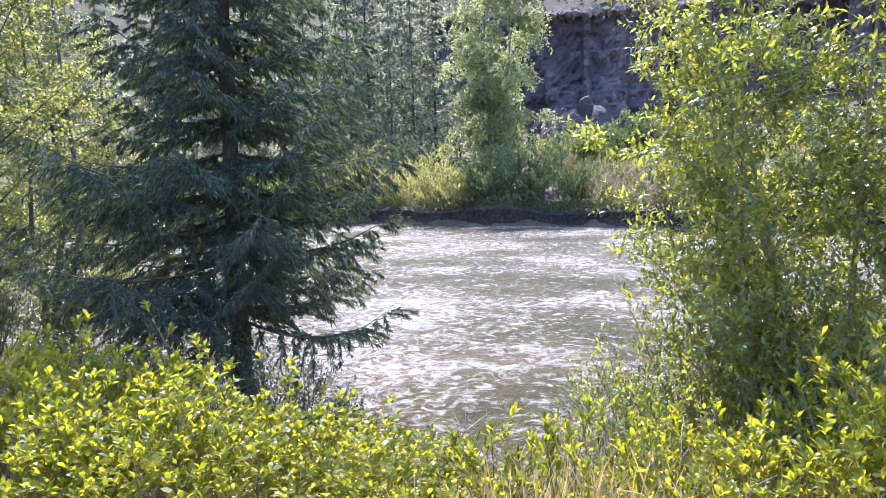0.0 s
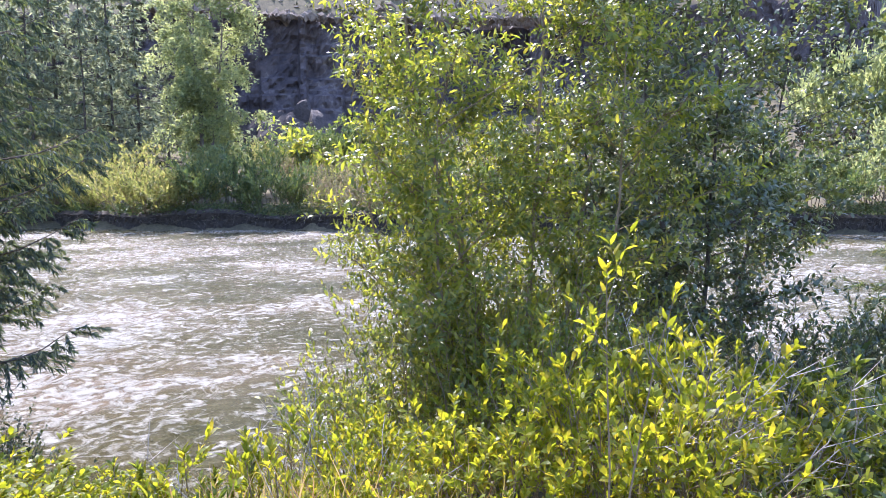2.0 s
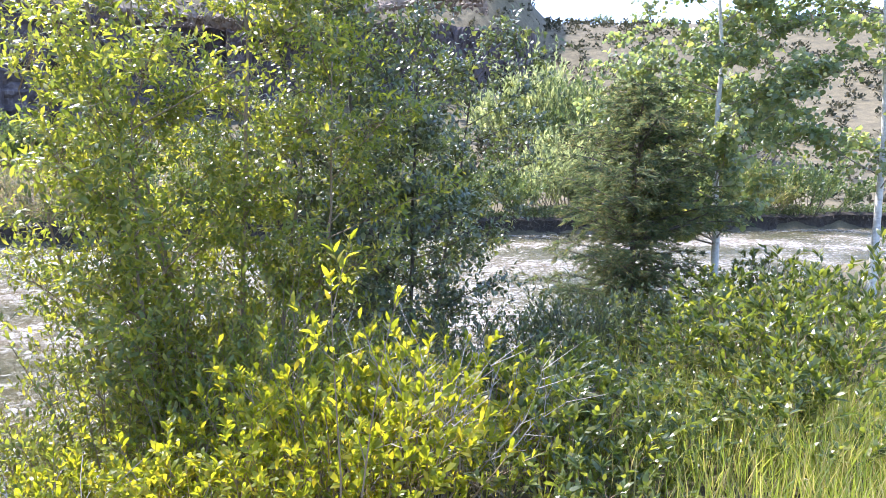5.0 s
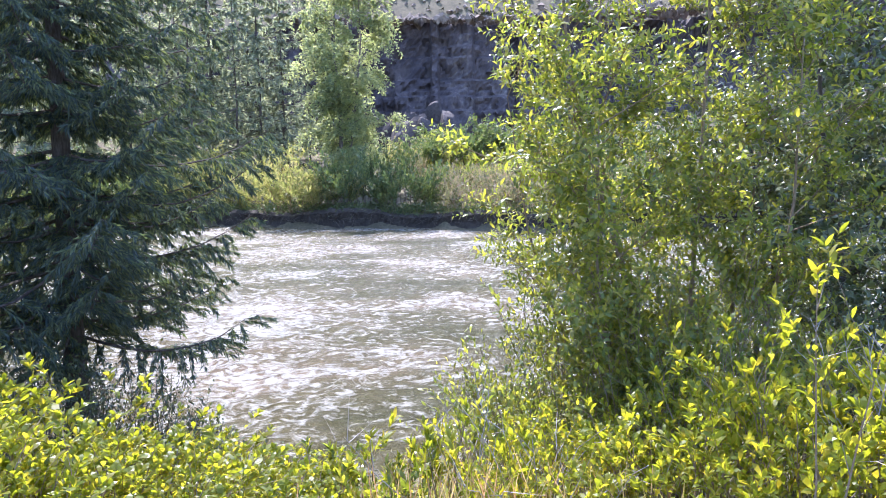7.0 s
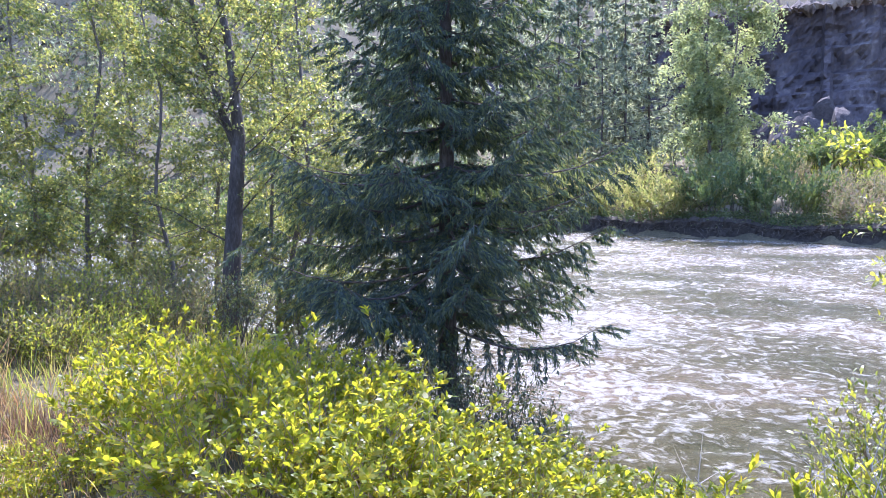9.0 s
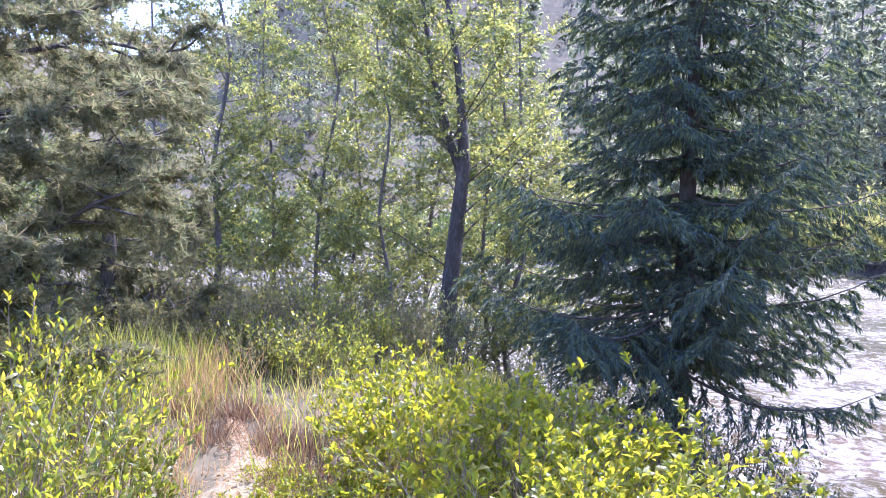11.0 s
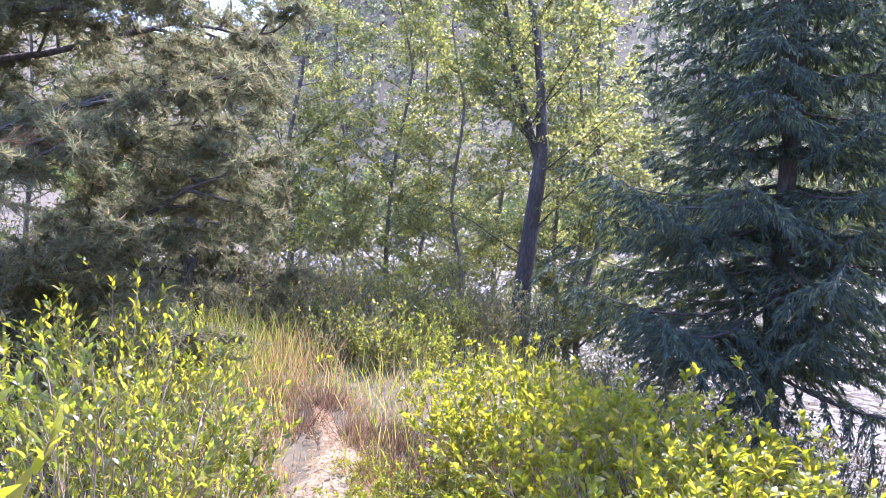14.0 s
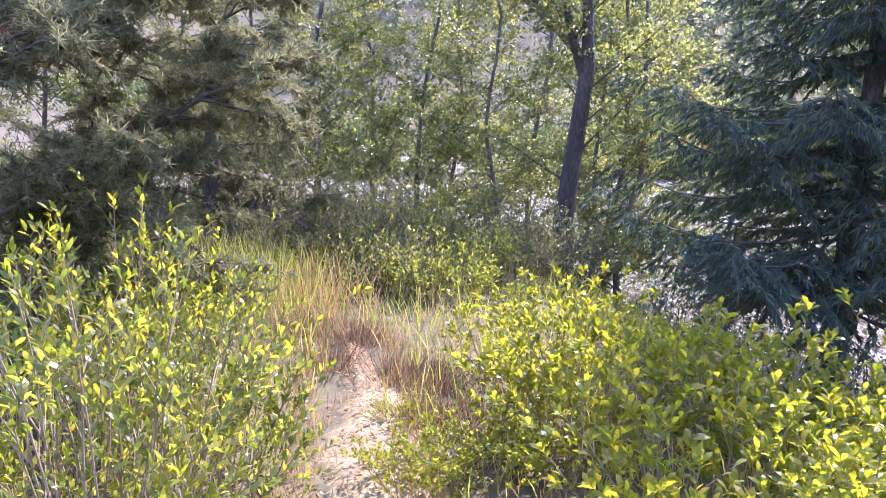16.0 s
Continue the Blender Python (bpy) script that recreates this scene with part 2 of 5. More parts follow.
def water_material():
    m, nt, p, out = shader("river_water")
    co = nt.nodes.new("ShaderNodeTexCoord")
    mp = nt.nodes.new("ShaderNodeMapping")
    mp.inputs["Rotation"].default_value = (0, 0, radians(16))
    mp.inputs["Scale"].default_value = (0.9, 1.1, 1.0)
    nt.links.new(co.outputs["Object"], mp.inputs[0])
    big = node(nt, "ShaderNodeTexNoise", Scale=0.22, Detail=3.0)
    mid = node(nt, "ShaderNodeTexNoise", Scale=3.0, Detail=7.0, Roughness=0.68, Distortion=1.4)
    fine = node(nt, "ShaderNodeTexNoise", Scale=9.0, Detail=4.0, Roughness=0.65)
    for n in (big, mid, fine):
        nt.links.new(mp.outputs[0], n.inputs["Vector"])
    # foam where swell and chop both run high; its white doubles as sun glitter
    mul = nt.nodes.new("ShaderNodeMath")
    mul.operation = "MULTIPLY_ADD"
    nt.links.new(big.outputs[0], mul.inputs[0])
    mul.inputs[1].default_value = 0.55
    nt.links.new(mid.outputs[0], mul.inputs[2])
    add = nt.nodes.new("ShaderNodeMath")
    add.operation = "MULTIPLY_ADD"
    nt.links.new(fine.outputs[0], add.inputs[0])
    add.inputs[1].default_value = 0.35
    nt.links.new(mul.outputs[0], add.inputs[2])
    # standing riffles, with the sun's glint painted into their white
    total = add.outputs[0]
    for place, size in (((-2.2, 14.5, 0), (0.62, 0.55, 1)), ((-1.7, 21.8, 0), (0.42, 0.55, 1)), ((5.5, 29.0, 0), (0.25, 0.5, 1))):
        at = nt.nodes.new("ShaderNodeMapping")
        at.vector_type = "POINT"
        at.inputs["Location"].default_value = [-q * k for q, k in zip(place, size)]
        at.inputs["Scale"].default_value = size
        nt.links.new(co.outputs["Object"], at.inputs[0])
        far_away = nt.nodes.new("ShaderNodeVectorMath")
        far_away.operation = "LENGTH"
        nt.links.new(at.outputs[0], far_away.inputs[0])
        near = nt.nodes.new("ShaderNodeMapRange")
        near.inputs["From Min"].default_value, near.inputs["From Max"].default_value = 0.9, 0.0
        near.inputs["To Max"].default_value = 0.11
        nt.links.new(far_away.outputs["Value"], near.inputs["Value"])
        plus = nt.nodes.new("ShaderNodeMath")
        nt.links.new(near.outputs[0], plus.inputs[0])
        nt.links.new(total, plus.inputs[1])
        total = plus.outputs[0]
    rr = nt.nodes.new("ShaderNodeMapRange")
    rr.inputs["From Min"].default_value, rr.inputs["From Max"].default_value = 0.93, 1.09
    nt.links.new(total, rr.inputs["Value"])
    col = nt.nodes.new("ShaderNodeMix")
    col.data_type = "RGBA"
    deep = ramp(nt, big.outputs[0], [(0.35, (0.05, 0.05, 0.018)), (0.5, (0.085, 0.072, 0.03)), (0.65, (0.155, 0.112, 0.066))])
    nt.links.new(deep, col.inputs["A"])
    col.inputs["B"].default_value = (0.36, 0.35, 0.29, 1)
    nt.links.new(rr.outputs[0], col.inputs["Factor"])
    nt.links.new(col.outputs["Result"], p.inputs["Base Color"])
    h = nt.nodes.new("ShaderNodeMath")
    h.operation = "MULTIPLY_ADD"
    nt.links.new(fine.outputs[0], h.inputs[0])
    h.inputs[1].default_value = 0.75
    nt.links.new(mid.outputs[0], h.inputs[2])
    bp = node(nt, "ShaderNodeBump", Strength=1.0, Distance=0.12)
    nt.links.new(h.outputs[0], bp.inputs["Height"])
    nt.links.new(bp.outputs[0], p.inputs["Normal"])
    p.inputs["Roughness"].default_value = 0.19
    p.inputs["IOR"].default_value = 1.33
    p.inputs["Specular Tint"].default_value = (1.0, 0.97, 0.84, 1)
    return m


M_WATER = water_material()


# ---- mesh tools ----
class Geo:
    """Collects vertices and faces of one mesh."""

    def __init__(self):
        self.v, self.loops, self.counts, self.n = [], [], [], 0

    def add(self, verts, faces):
        """verts (n, 3); faces: an integer array (m, k) into them."""
        verts = np.asarray(verts, float).reshape(-1, 3)
        faces = np.asarray(faces, int)
        self.v.append(verts)
        self.loops.append((faces + self.n).ravel())
        self.counts.append(np.full(len(faces), faces.shape[1]))
        self.n += len(verts)

    def mesh(self, name, material, smooth=False):
        me = bpy.data.meshes.new(name)
        v, lo, c = np.concatenate(self.v), np.concatenate(self.loops), np.concatenate(self.counts)
        me.vertices.add(len(v))
        me.vertices.foreach_set("co", v.astype(np.float32).ravel())
        me.loops.add(len(lo))
        me.loops.foreach_set("vertex_index", lo.astype(np.int32))
        me.polygons.add(len(c))
        me.polygons.foreach_set("loop_start", np.r_[0, np.cumsum(c)[:-1]].astype(np.int32))
        me.update(calc_edges=True)
        me.polygons.foreach_set("use_smooth", np.full(len(c), smooth))
        me.materials.append(material)
        return me


def part(name, geo, material, parent, label="", smooth=False):
    ob = new(name, geo.mesh(name, material, smooth))
    ob.parent = parent
    if label:
        tagged(ob, label)
    return ob


def unit(a):
    return a / np.maximum(np.linalg.norm(a, axis=-1, keepdims=True), 1e-9)


def tube(geo, pts, radii, sides=6):
    pts, radii = np.asarray(pts, float), np.asarray(radii, float)
    t = unit(np.gradient(pts, axis=0))
    ref = np.where(abs(t[:, 2:3]) > 0.9, [[1.0, 0, 0]], [[0, 0, 1.0]])
    a = unit(np.cross(t, ref))
    b = np.cross(t, a)
    ang = np.linspace(0, 2 * np.pi, sides, endpoint=False)
    ring = pts[:, None] + radii[:, None, None] * (np.cos(ang)[None, :, None] * a[:, None] + np.sin(ang)[None, :, None] * b[:, None])
    k = np.arange(len(pts) - 1)[:, None] * sides
    i = np.arange(sides)[None]
    j = (i + 1) % sides
    f = np.stack([k + i, k + j, k + sides + j, k + sides + i], -1).reshape(-1, 4)
    geo.add(ring, f)
    geo.add(ring[-1], [list(range(sides))])


def blades(geo, base, tip, wide):
    """Slim three-sided twigs, many at once."""
    d = unit(tip - base)
    a = unit(np.cross(d, np.where(abs(d[:, 2:3]) > 0.9, [[1.0, 0, 0]], [[0, 0, 1.0]])))
    b = np.cross(d, a)
    w = np.asarray(wide).reshape(-1, 1) if np.ndim(wide) else wide
    v = np.stack([base + w * a, base - 0.5 * w * a + 0.87 * w * b, base - 0.5 * w * a - 0.87 * w * b, tip], 1)
    o = np.arange(len(base))[:, None, None] * 4
    geo.add(v, (o + np.array([[0, 1, 3], [1, 2, 3], [2, 0, 3]])).reshape(-1, 3))


def leaves(geo, p, d, nrm, length, width, bend=0.0, kind="long"):
    """Leaves at p along d, facing nrm: long (four faces, folded), round, or small (one lozenge), needle (one triangle)."""
    n = len(p)
    length = np.broadcast_to(np.asarray(length, float).reshape(-1, 1), (n, 1))
    width = np.broadcast_to(np.asarray(width, float).reshape(-1, 1), (n, 1))
    d = unit(d)
    s = unit(np.cross(d, nrm))
    u = np.cross(s, d)
    o = np.arange(n)[:, None, None]
    if kind == "needle":
        geo.add(np.stack([p - s * width / 2, p + s * width / 2, p + d * length], 1), o[:, 0] * 3 + np.arange(3)[None])
    elif kind == "small":
        m = p + d * length * 0.5 + u * bend * length
        geo.add(np.stack([p, m + s * width / 2, p + d * length, m - s * width / 2], 1), o[:, 0] * 4 + np.arange(4)[None])
    else:
        a, b, wa, wb = {"long": (0.32, 0.7, 0.5, 0.40), "spoon": (0.34, 0.7, 0.36, 0.5)}.get(kind, (0.3, 0.75, 0.5, 0.42))
        fold = 0.18 * width
        q1, q2 = p + d * length * a + u * fold, p + d * length * b + u * (fold - bend * length * 0.4)
        v = np.stack([p, q1 + s * width * wa, q1 - s * width * wa, q2 + s * width * wb, q2 - s * width * wb, p + d * length - u * bend * length], 1)
        o = o * 6
        geo.add(v, (o + np.array([[0, 1, 2]])).reshape(-1, 3))
        base = geo.n - 6 * n
        geo.loops.append((base + o + np.array([[1, 3, 4, 2]])).ravel())
        geo.counts.append(np.full(n, 4))
        geo.loops.append((base + o + np.array([[3, 5, 4]])).ravel())
        geo.counts.append(np.full(n, 3))


def leafy(rng, wood, green, base, way, length, k, leaf, s0=0.15, droop=0.0, spread=0.8, thick=0.004, kind="long", lift=0.5, size_jitter=0.35, gather=1.0):
    """Twigs from base along way, bowed by droop, each with k leaves set in a spiral. leaf: (length, width)."""
    m = len(base)
    way = unit(way)
    length = np.broadcast_to(np.asarray(length, float).reshape(-1, 1), (m, 1))
    sag = np.array([[0, 0, -1.0]]) * droop * length
    mid = base + way * length * 0.5 + sag * 0.25
    tip = base + way * length + sag
    if wood is not None and thick > 0:
        blades(wood, base, mid + (mid - base) * 0.1, thick)
        blades(wood, mid, tip, thick * 0.6)
    s = np.linspace(s0, 1.0, k)[None, :] + rng.uniform(-0.5, 0.5, (m, k)) * (1 - s0) / k
    s = np.clip(s, 0, 1)[..., None] ** gather
    p = base[:, None] + way[:, None] * length[:, None] * s + sag[:, None] * s**2
    d = unit(way[:, None] * length[:, None] + 2 * sag[:, None] * s)
    side = unit(np.cross(d, np.where(abs(d[..., 2:3]) > 0.9, np.array([1.0, 0, 0]), np.array([0, 0, 1.0]))))
    other = np.cross(d, side)
    ang = np.arange(k)[None] * 2.4 + rng.uniform(0, 6.28, (m, 1)) + rng.uniform(-0.4, 0.4, (m, k))
    rad = np.cos(ang)[..., None] * side + np.sin(ang)[..., None] * other
    ld = unit(d * (1 - spread * 0.6) + rad * spread + np.array([0, 0, 1.0]) * (lift - 0.5) * 0.8 + rng.normal(0, 0.12, (m, k, 3)))
    nr = d * 0.6 + np.array([0, 0, 0.8]) + rng.normal(0, 0.45, (m, k, 3))
    sc = rng.uniform(1 - size_jitter, 1 + size_jitter, (m * k))
    leaves(green, p.reshape(-1, 3), ld.reshape(-1, 3), nr.reshape(-1, 3), leaf[0] * sc, leaf[1] * sc, 0.12, kind)
    return tip


def cords(rng, geo, base, way, length, wide, sag=0.2, fuzz=6, needle=(0.03, 0.008), slips=3):
    """Needled twigs, many at once: three crossed slips along each twig, bowed down, and needles that stand off them."""
    way = unit(way)
    n = len(base)
    length = np.broadcast_to(np.asarray(length, float).reshape(-1, 1), (n, 1))
    a = unit(np.cross(way, rng.normal(0, 1, (n, 3))))
    c = np.cross(way, a)
    low = np.array([[0, 0, -1.0]]) * length * sag
    mid, tip = base + way * length * 0.45 + low * 0.2, base + way * length + low
    o = np.arange(n)[:, None] * 4 + np.arange(4)[None]
    for j in range(slips):
        s = (math.cos(j * 3.1416 / slips) * a + math.sin(j * 3.1416 / slips) * c) * wide * 0.5 * rng.uniform(0.7, 1.3, (n, 1))
        geo.add(np.stack([base, mid + s, tip, mid - s], 1), o)
    if fuzz:
        u = rng.uniform(0.05, 1, (n, fuzz, 1))
        p = base[:, None] + (way * length)[:, None] * u + low[:, None] * u**2
        d = way[:, None] * 0.8 + rng.normal(0, 0.55, (n, fuzz, 3))
        leaves(geo, p.reshape(-1, 3), d.reshape(-1, 3), rng.normal(0, 1, (n * fuzz, 3)), needle[0] * rng.uniform(0.7, 1.3, n * fuzz), np.full(n * fuzz, needle[1]), 0, "needle")


def ring_dirs(rng, n, up0, up1):
    a, e = rng.uniform(0, 2 * np.pi, n), rng.uniform(up0, up1, n)
    return np.stack([np.cos(a) * np.cos(e), np.sin(a) * np.cos(e), np.sin(e)], 1)


def along(pts, s):
    """The points at the fractions s of a polyline."""
    pts = np.asarray(pts, float)
    x = np.linspace(0, 1, len(pts))
    return np.stack([np.interp(s, x, pts[:, i]) for i in range(3)], -1)


def bent(rng, a, way, length, k=6, sag=0.0, wobble=0.06):
    s = np.linspace(0, 1, k)[:, None]
    p = np.asarray(a)[None] + np.asarray(way)[None] * length * s + np.array([[0, 0, sag * length]]) * s**2
    w = rng.normal(0, wobble * length, (k, 3)) * s
    return p + np.cumsum(w, 0) / k


def thing(name, label, category, at=(0, 0, 0), group="", kind=""):
    ob = new(name)
    ob.empty_display_size = 0.2
    ob.location = at
    return tagged(ob, label, category, group, kind)


# ---- the lie of the land ----
NEAR_X = (-400, -120, -60, -30, -18, -8, -4, -1.5, 1, 5, 10, 14, 20, 30, 50, 100, 400)
NEAR_Y = (190, 55, 30, 18.5, 14.5, 11.5, 9.2, 6.9, 6.8, 7.2, 8.2, 8.6, 7.5, 2.5, -13, -60, -340)
FAR_X = (-400, -120, -60, -21, -9, -3, 3, 8, 29, 41, 60, 110, 400)
FAR_Y = (230, 82, 50, 40, 43, 40, 36.6, 34, 24.3, 18, 7, -38, -310)


def near_bank(x):
    return np.interp(x, NEAR_X, NEAR_Y) + 0.15 * np.sin(x * 1.7) + 0.1 * np.sin(x * 3.9)


def far_bank(x):
    return np.interp(x, FAR_X, FAR_Y) + 0.5 * np.sin(x * 0.45) + 0.2 * np.sin(x * 1.9)


def sm(a):
    a = np.clip(a, 0, 1)
    return a * a * (3 - 2 * a)


def ripple(x, y, f, seed=0):
    r = np.random.RandomState(seed)
    z = 0
    for _ in range(6):
        a, ph, k = r.uniform(0, 6.28), r.uniform(0, 6.28), r.uniform(0.6, 1.6) * f
        z = z + np.sin(k * (x * np.cos(a) + y * np.sin(a)) + ph)
    return z / 6


AZ_T = (-180, -100, -75, -64, -56, -48, -20, 0, 30, 46, 50, 62, 80, 120, 180)
RIDGE_T = (30, 35, 42, 43, 46, 75, 85, 85, 80, 70, 38, 36, 34, 30, 30)


def height(x, y):
    x, y = np.asarray(x, float), np.asarray(y, float)
    s, f = near_bank(x) - y, y - far_bank(x)
    near = 1.66 * sm(s / 4.8) + 0.05 * ripple(x, y, 2.2, 1) * sm(s / 2)
    far = 0.75 * sm(f / 0.7) + 0.13 * np.clip(f - 3, 0, 46) + 0.25 * ripple(x, y, 0.35, 2) * sm(f / 6)
    bed = -0.9 * sm(np.minimum(-s, -f) / 2.0)
    z = np.where(s > 0, near, np.where(f > 0, far, bed))
    r, az = np.hypot(x, y), np.degrees(np.arctan2(x, y))
    ridge = np.interp(az, AZ_T, RIDGE_T)
    hill = ridge * sm((r - 76) / 132) + sm((r - 80) / 60) * 2.5 * ripple(x, y, 0.06, 3)
    return z + np.maximum(hill, 0) * sm((r - 76) / 15)


def spaced(lo, hi, n, near=6.0):
    t = np.linspace(np.arcsinh(lo / near), np.arcsinh(hi / near), n)
    return np.sinh(t) * near


def grid_faces(nx, ny):
    i, j = np.meshgrid(np.arange(nx - 1), np.arange(ny - 1), indexing="ij")
    a = (i * ny + j).ravel()
    return np.stack([a, a + ny, a + ny + 1, a + 1], 1)


gx, gy = spaced(-1500, 1500, 225), spaced(-1500, 1500, 225)
X, Y = np.meshgrid(gx, gy + 8.0, indexing="ij")
g = Geo()
g.add(np.stack([X, Y, height(X, Y)], -1), grid_faces(225, 225))
ground = new("ground", g.mesh("ground", M_GROUND, True))
tagged(ground, "brown earthen river bank rising to sage-covered hills", "ground", kind="structure")

# the river: choppy water between the banks
wx = spaced(-110, 105, 310, 14.0)
wv = np.linspace(0, 1, 180) ** 1.6
X = np.repeat(wx[:, None], 180, 1)
Y = near_bank(wx)[:, None] - 0.8 + (far_bank(wx) - near_bank(wx) + 1.4)[:, None] * wv[None]
rs = np.random.RandomState(5)
Z = np.zeros_like(X)
for k in range(26):
    a, lam = rs.uniform(0, 6.28), 0.35 + 1.25 * rs.rand() ** 1.4
    ph = 2 * np.pi / lam * (X * np.cos(a) + Y * np.sin(a)) + rs.uniform(0, 6.28) + 1.5 * ripple(X, Y, 0.5, 20 + k)
    Z += 0.0125 * lam**0.75 * (1 - 2 * abs(np.sin(ph / 2)))
edge = sm(np.minimum(wv, 1 - wv)[None] * 12)
g = Geo()
g.add(np.stack([X, Y, Z * (0.25 + 0.75 * edge) * (0.7 + 0.6 * ripple(X, Y, 0.25, 9))], -1), grid_faces(310, 180))
tagged(new("water", g.mesh("water", M_WATER, True)), "fast brown river with white riffles and sun glitter", "river", kind="structure")


def polar(az, dist, eye=(0.0, 0.0)):
    return eye[0] + dist * math.sin(radians(az)), eye[1] + dist * math.cos(radians(az))


def foot(x, y, sink=0.05):
    return x, y, float(height(x, y)) - sink


# ---- cliff and rocks across the river ----
def cliff():
    path = np.array([(-74, 84), (-54, 93), (-34, 97), (-16, 92), (-6, 88), (4, 85), (14, 83.5), (30, 82), (52, 81), (68, 77), (82, 71), (90, 76), (98, 90)], float)
    nu, nv = 620, 46
    u = np.linspace(0, 1, nu)
    seg = np.r_[0, np.cumsum(np.hypot(*np.diff(path, axis=0).T))]
    u_m = u * seg[-1]
    px, py = np.interp(u_m, seg, path[:, 0]), np.interp(u_m, seg, path[:, 1])
    rs = np.random.RandomState(3)
    col, off = np.zeros(nu), np.zeros((nu, nv))
    i = 0
    while i < nu:  # upright columns and buttresses
        w = rs.randint(3, 16)
        col[i:i + w] = rs.normal(0, 1.0)
        i += w
    v = np.linspace(0, 1, nv)
    ledge = np.cumsum(np.where(rs.rand(nv) < 0.22, rs.uniform(0.2, 0.9, nv), 0.03))
    for i in range(nu):
        off[i] = 0.6 * col[i] + ledge + 0.4 * np.sin(v * 9 + col[i] * 5) + rs.normal(0, 0.06, nv)
    for f, size in ((0.9, 1.1), (2.1, 0.55)):  # broken blocks
        off += size * np.round(2.5 * ripple(u_m[:, None] + 0 * v, 18 * v[None] + 0 * u_m[:, None], f, int(f * 10))) / 2.5
    off += 2.2 * ripple(u_m[:, None], v[None] * 10, 0.16, 31) + 1.0 * ripple(u_m[:, None], v[None] * 14, 0.5, 33)
    top = 21.6 + 1.6 * ripple(u_m, u_m * 0, 0.12, 32) + 6.0 * sm((px - 40) / 35) + 0.5 * ripple(u_m, u_m * 0, 0.9, 36)
    low = 5.0
    r = np.hypot(px, py)
    ox, oy = px / r, py / r
    X = px[:, None] + ox[:, None] * off
    Y = py[:, None] + oy[:, None] * off
    Z = low + (top - low)[:, None] * v[None]
    cap = [(X[:, -1] + ox * k, Y[:, -1] + oy * k, top + 0.12 * k + 0.5 * ripple(X[:, -1], Y[:, -1] + k, 0.5, 35)) for k in (2.0, 6.0, 14.0, 30.0)]
    X = np.concatenate([X] + [c[0][:, None] for c in cap], 1)
    Y = np.concatenate([Y] + [c[1][:, None] for c in cap], 1)
    Z = np.concatenate([Z] + [c[2][:, None] for c in cap], 1)
    geo = Geo()
    geo.add(np.stack([X, Y, Z], -1), grid_faces(nu, nv + 4))
    ob = new("cliff", geo.mesh("cliff", M_CLIFF, False))
    tagged(ob, "dark purplish basalt cliff with upright columns and ledges", "cliff", kind="structure")


cliff()


def boulder_mesh(seed, sx, sy, sz):
    bm = bmesh.new()
    bmesh.ops.create_icosphere(bm, subdivisions=3, radius=1.0)
    rs = np.random.RandomState(seed)
    planes = [(Vector(unit(rs.normal(0, 1, 3))), rs.uniform(0.42, 0.8)) for _ in range(16)]
    for v in bm.verts:
        p = v.co.copy()
        for nrm, d in planes:
            k = p.dot(nrm)
            if k > d:
                p -= nrm * (k - d)
        p += noise.noise_vector(p * 3 + Vector((seed, 0, 0))) * 0.06
        v.co = (p.x * sx, p.y * sy, p.z * sz)
    me = bpy.data.meshes.new("boulder")
    bm.to_mesh(me)
    bm.free()
    me.materials.append(M_ROCK)
    return me


rs = np.random.RandomState(8)
slabs = [boulder_mesh(s, 1.6, 1.1, 2.4) for s in (1, 2, 3)]
for i in range(18):
    az, d = rs.uniform(1.0, 8.0), rs.uniform(75, 82)
    x, y = polar(az, d)
    ob = new("boulder", slabs[i % 3])
    s = rs.uniform(0.7, 1.5)
    ob.matrix_world = pose(x, y, float(height(x, y)) + 1.1 * s, rs.uniform(-25, 35), rs.uniform(-45, 10), rs.uniform(0, 360)) @ Matrix.Scale(s, 4)
    tagged(ob, "pale grey angular boulder on the talus slope", "rock", "talus boulders")


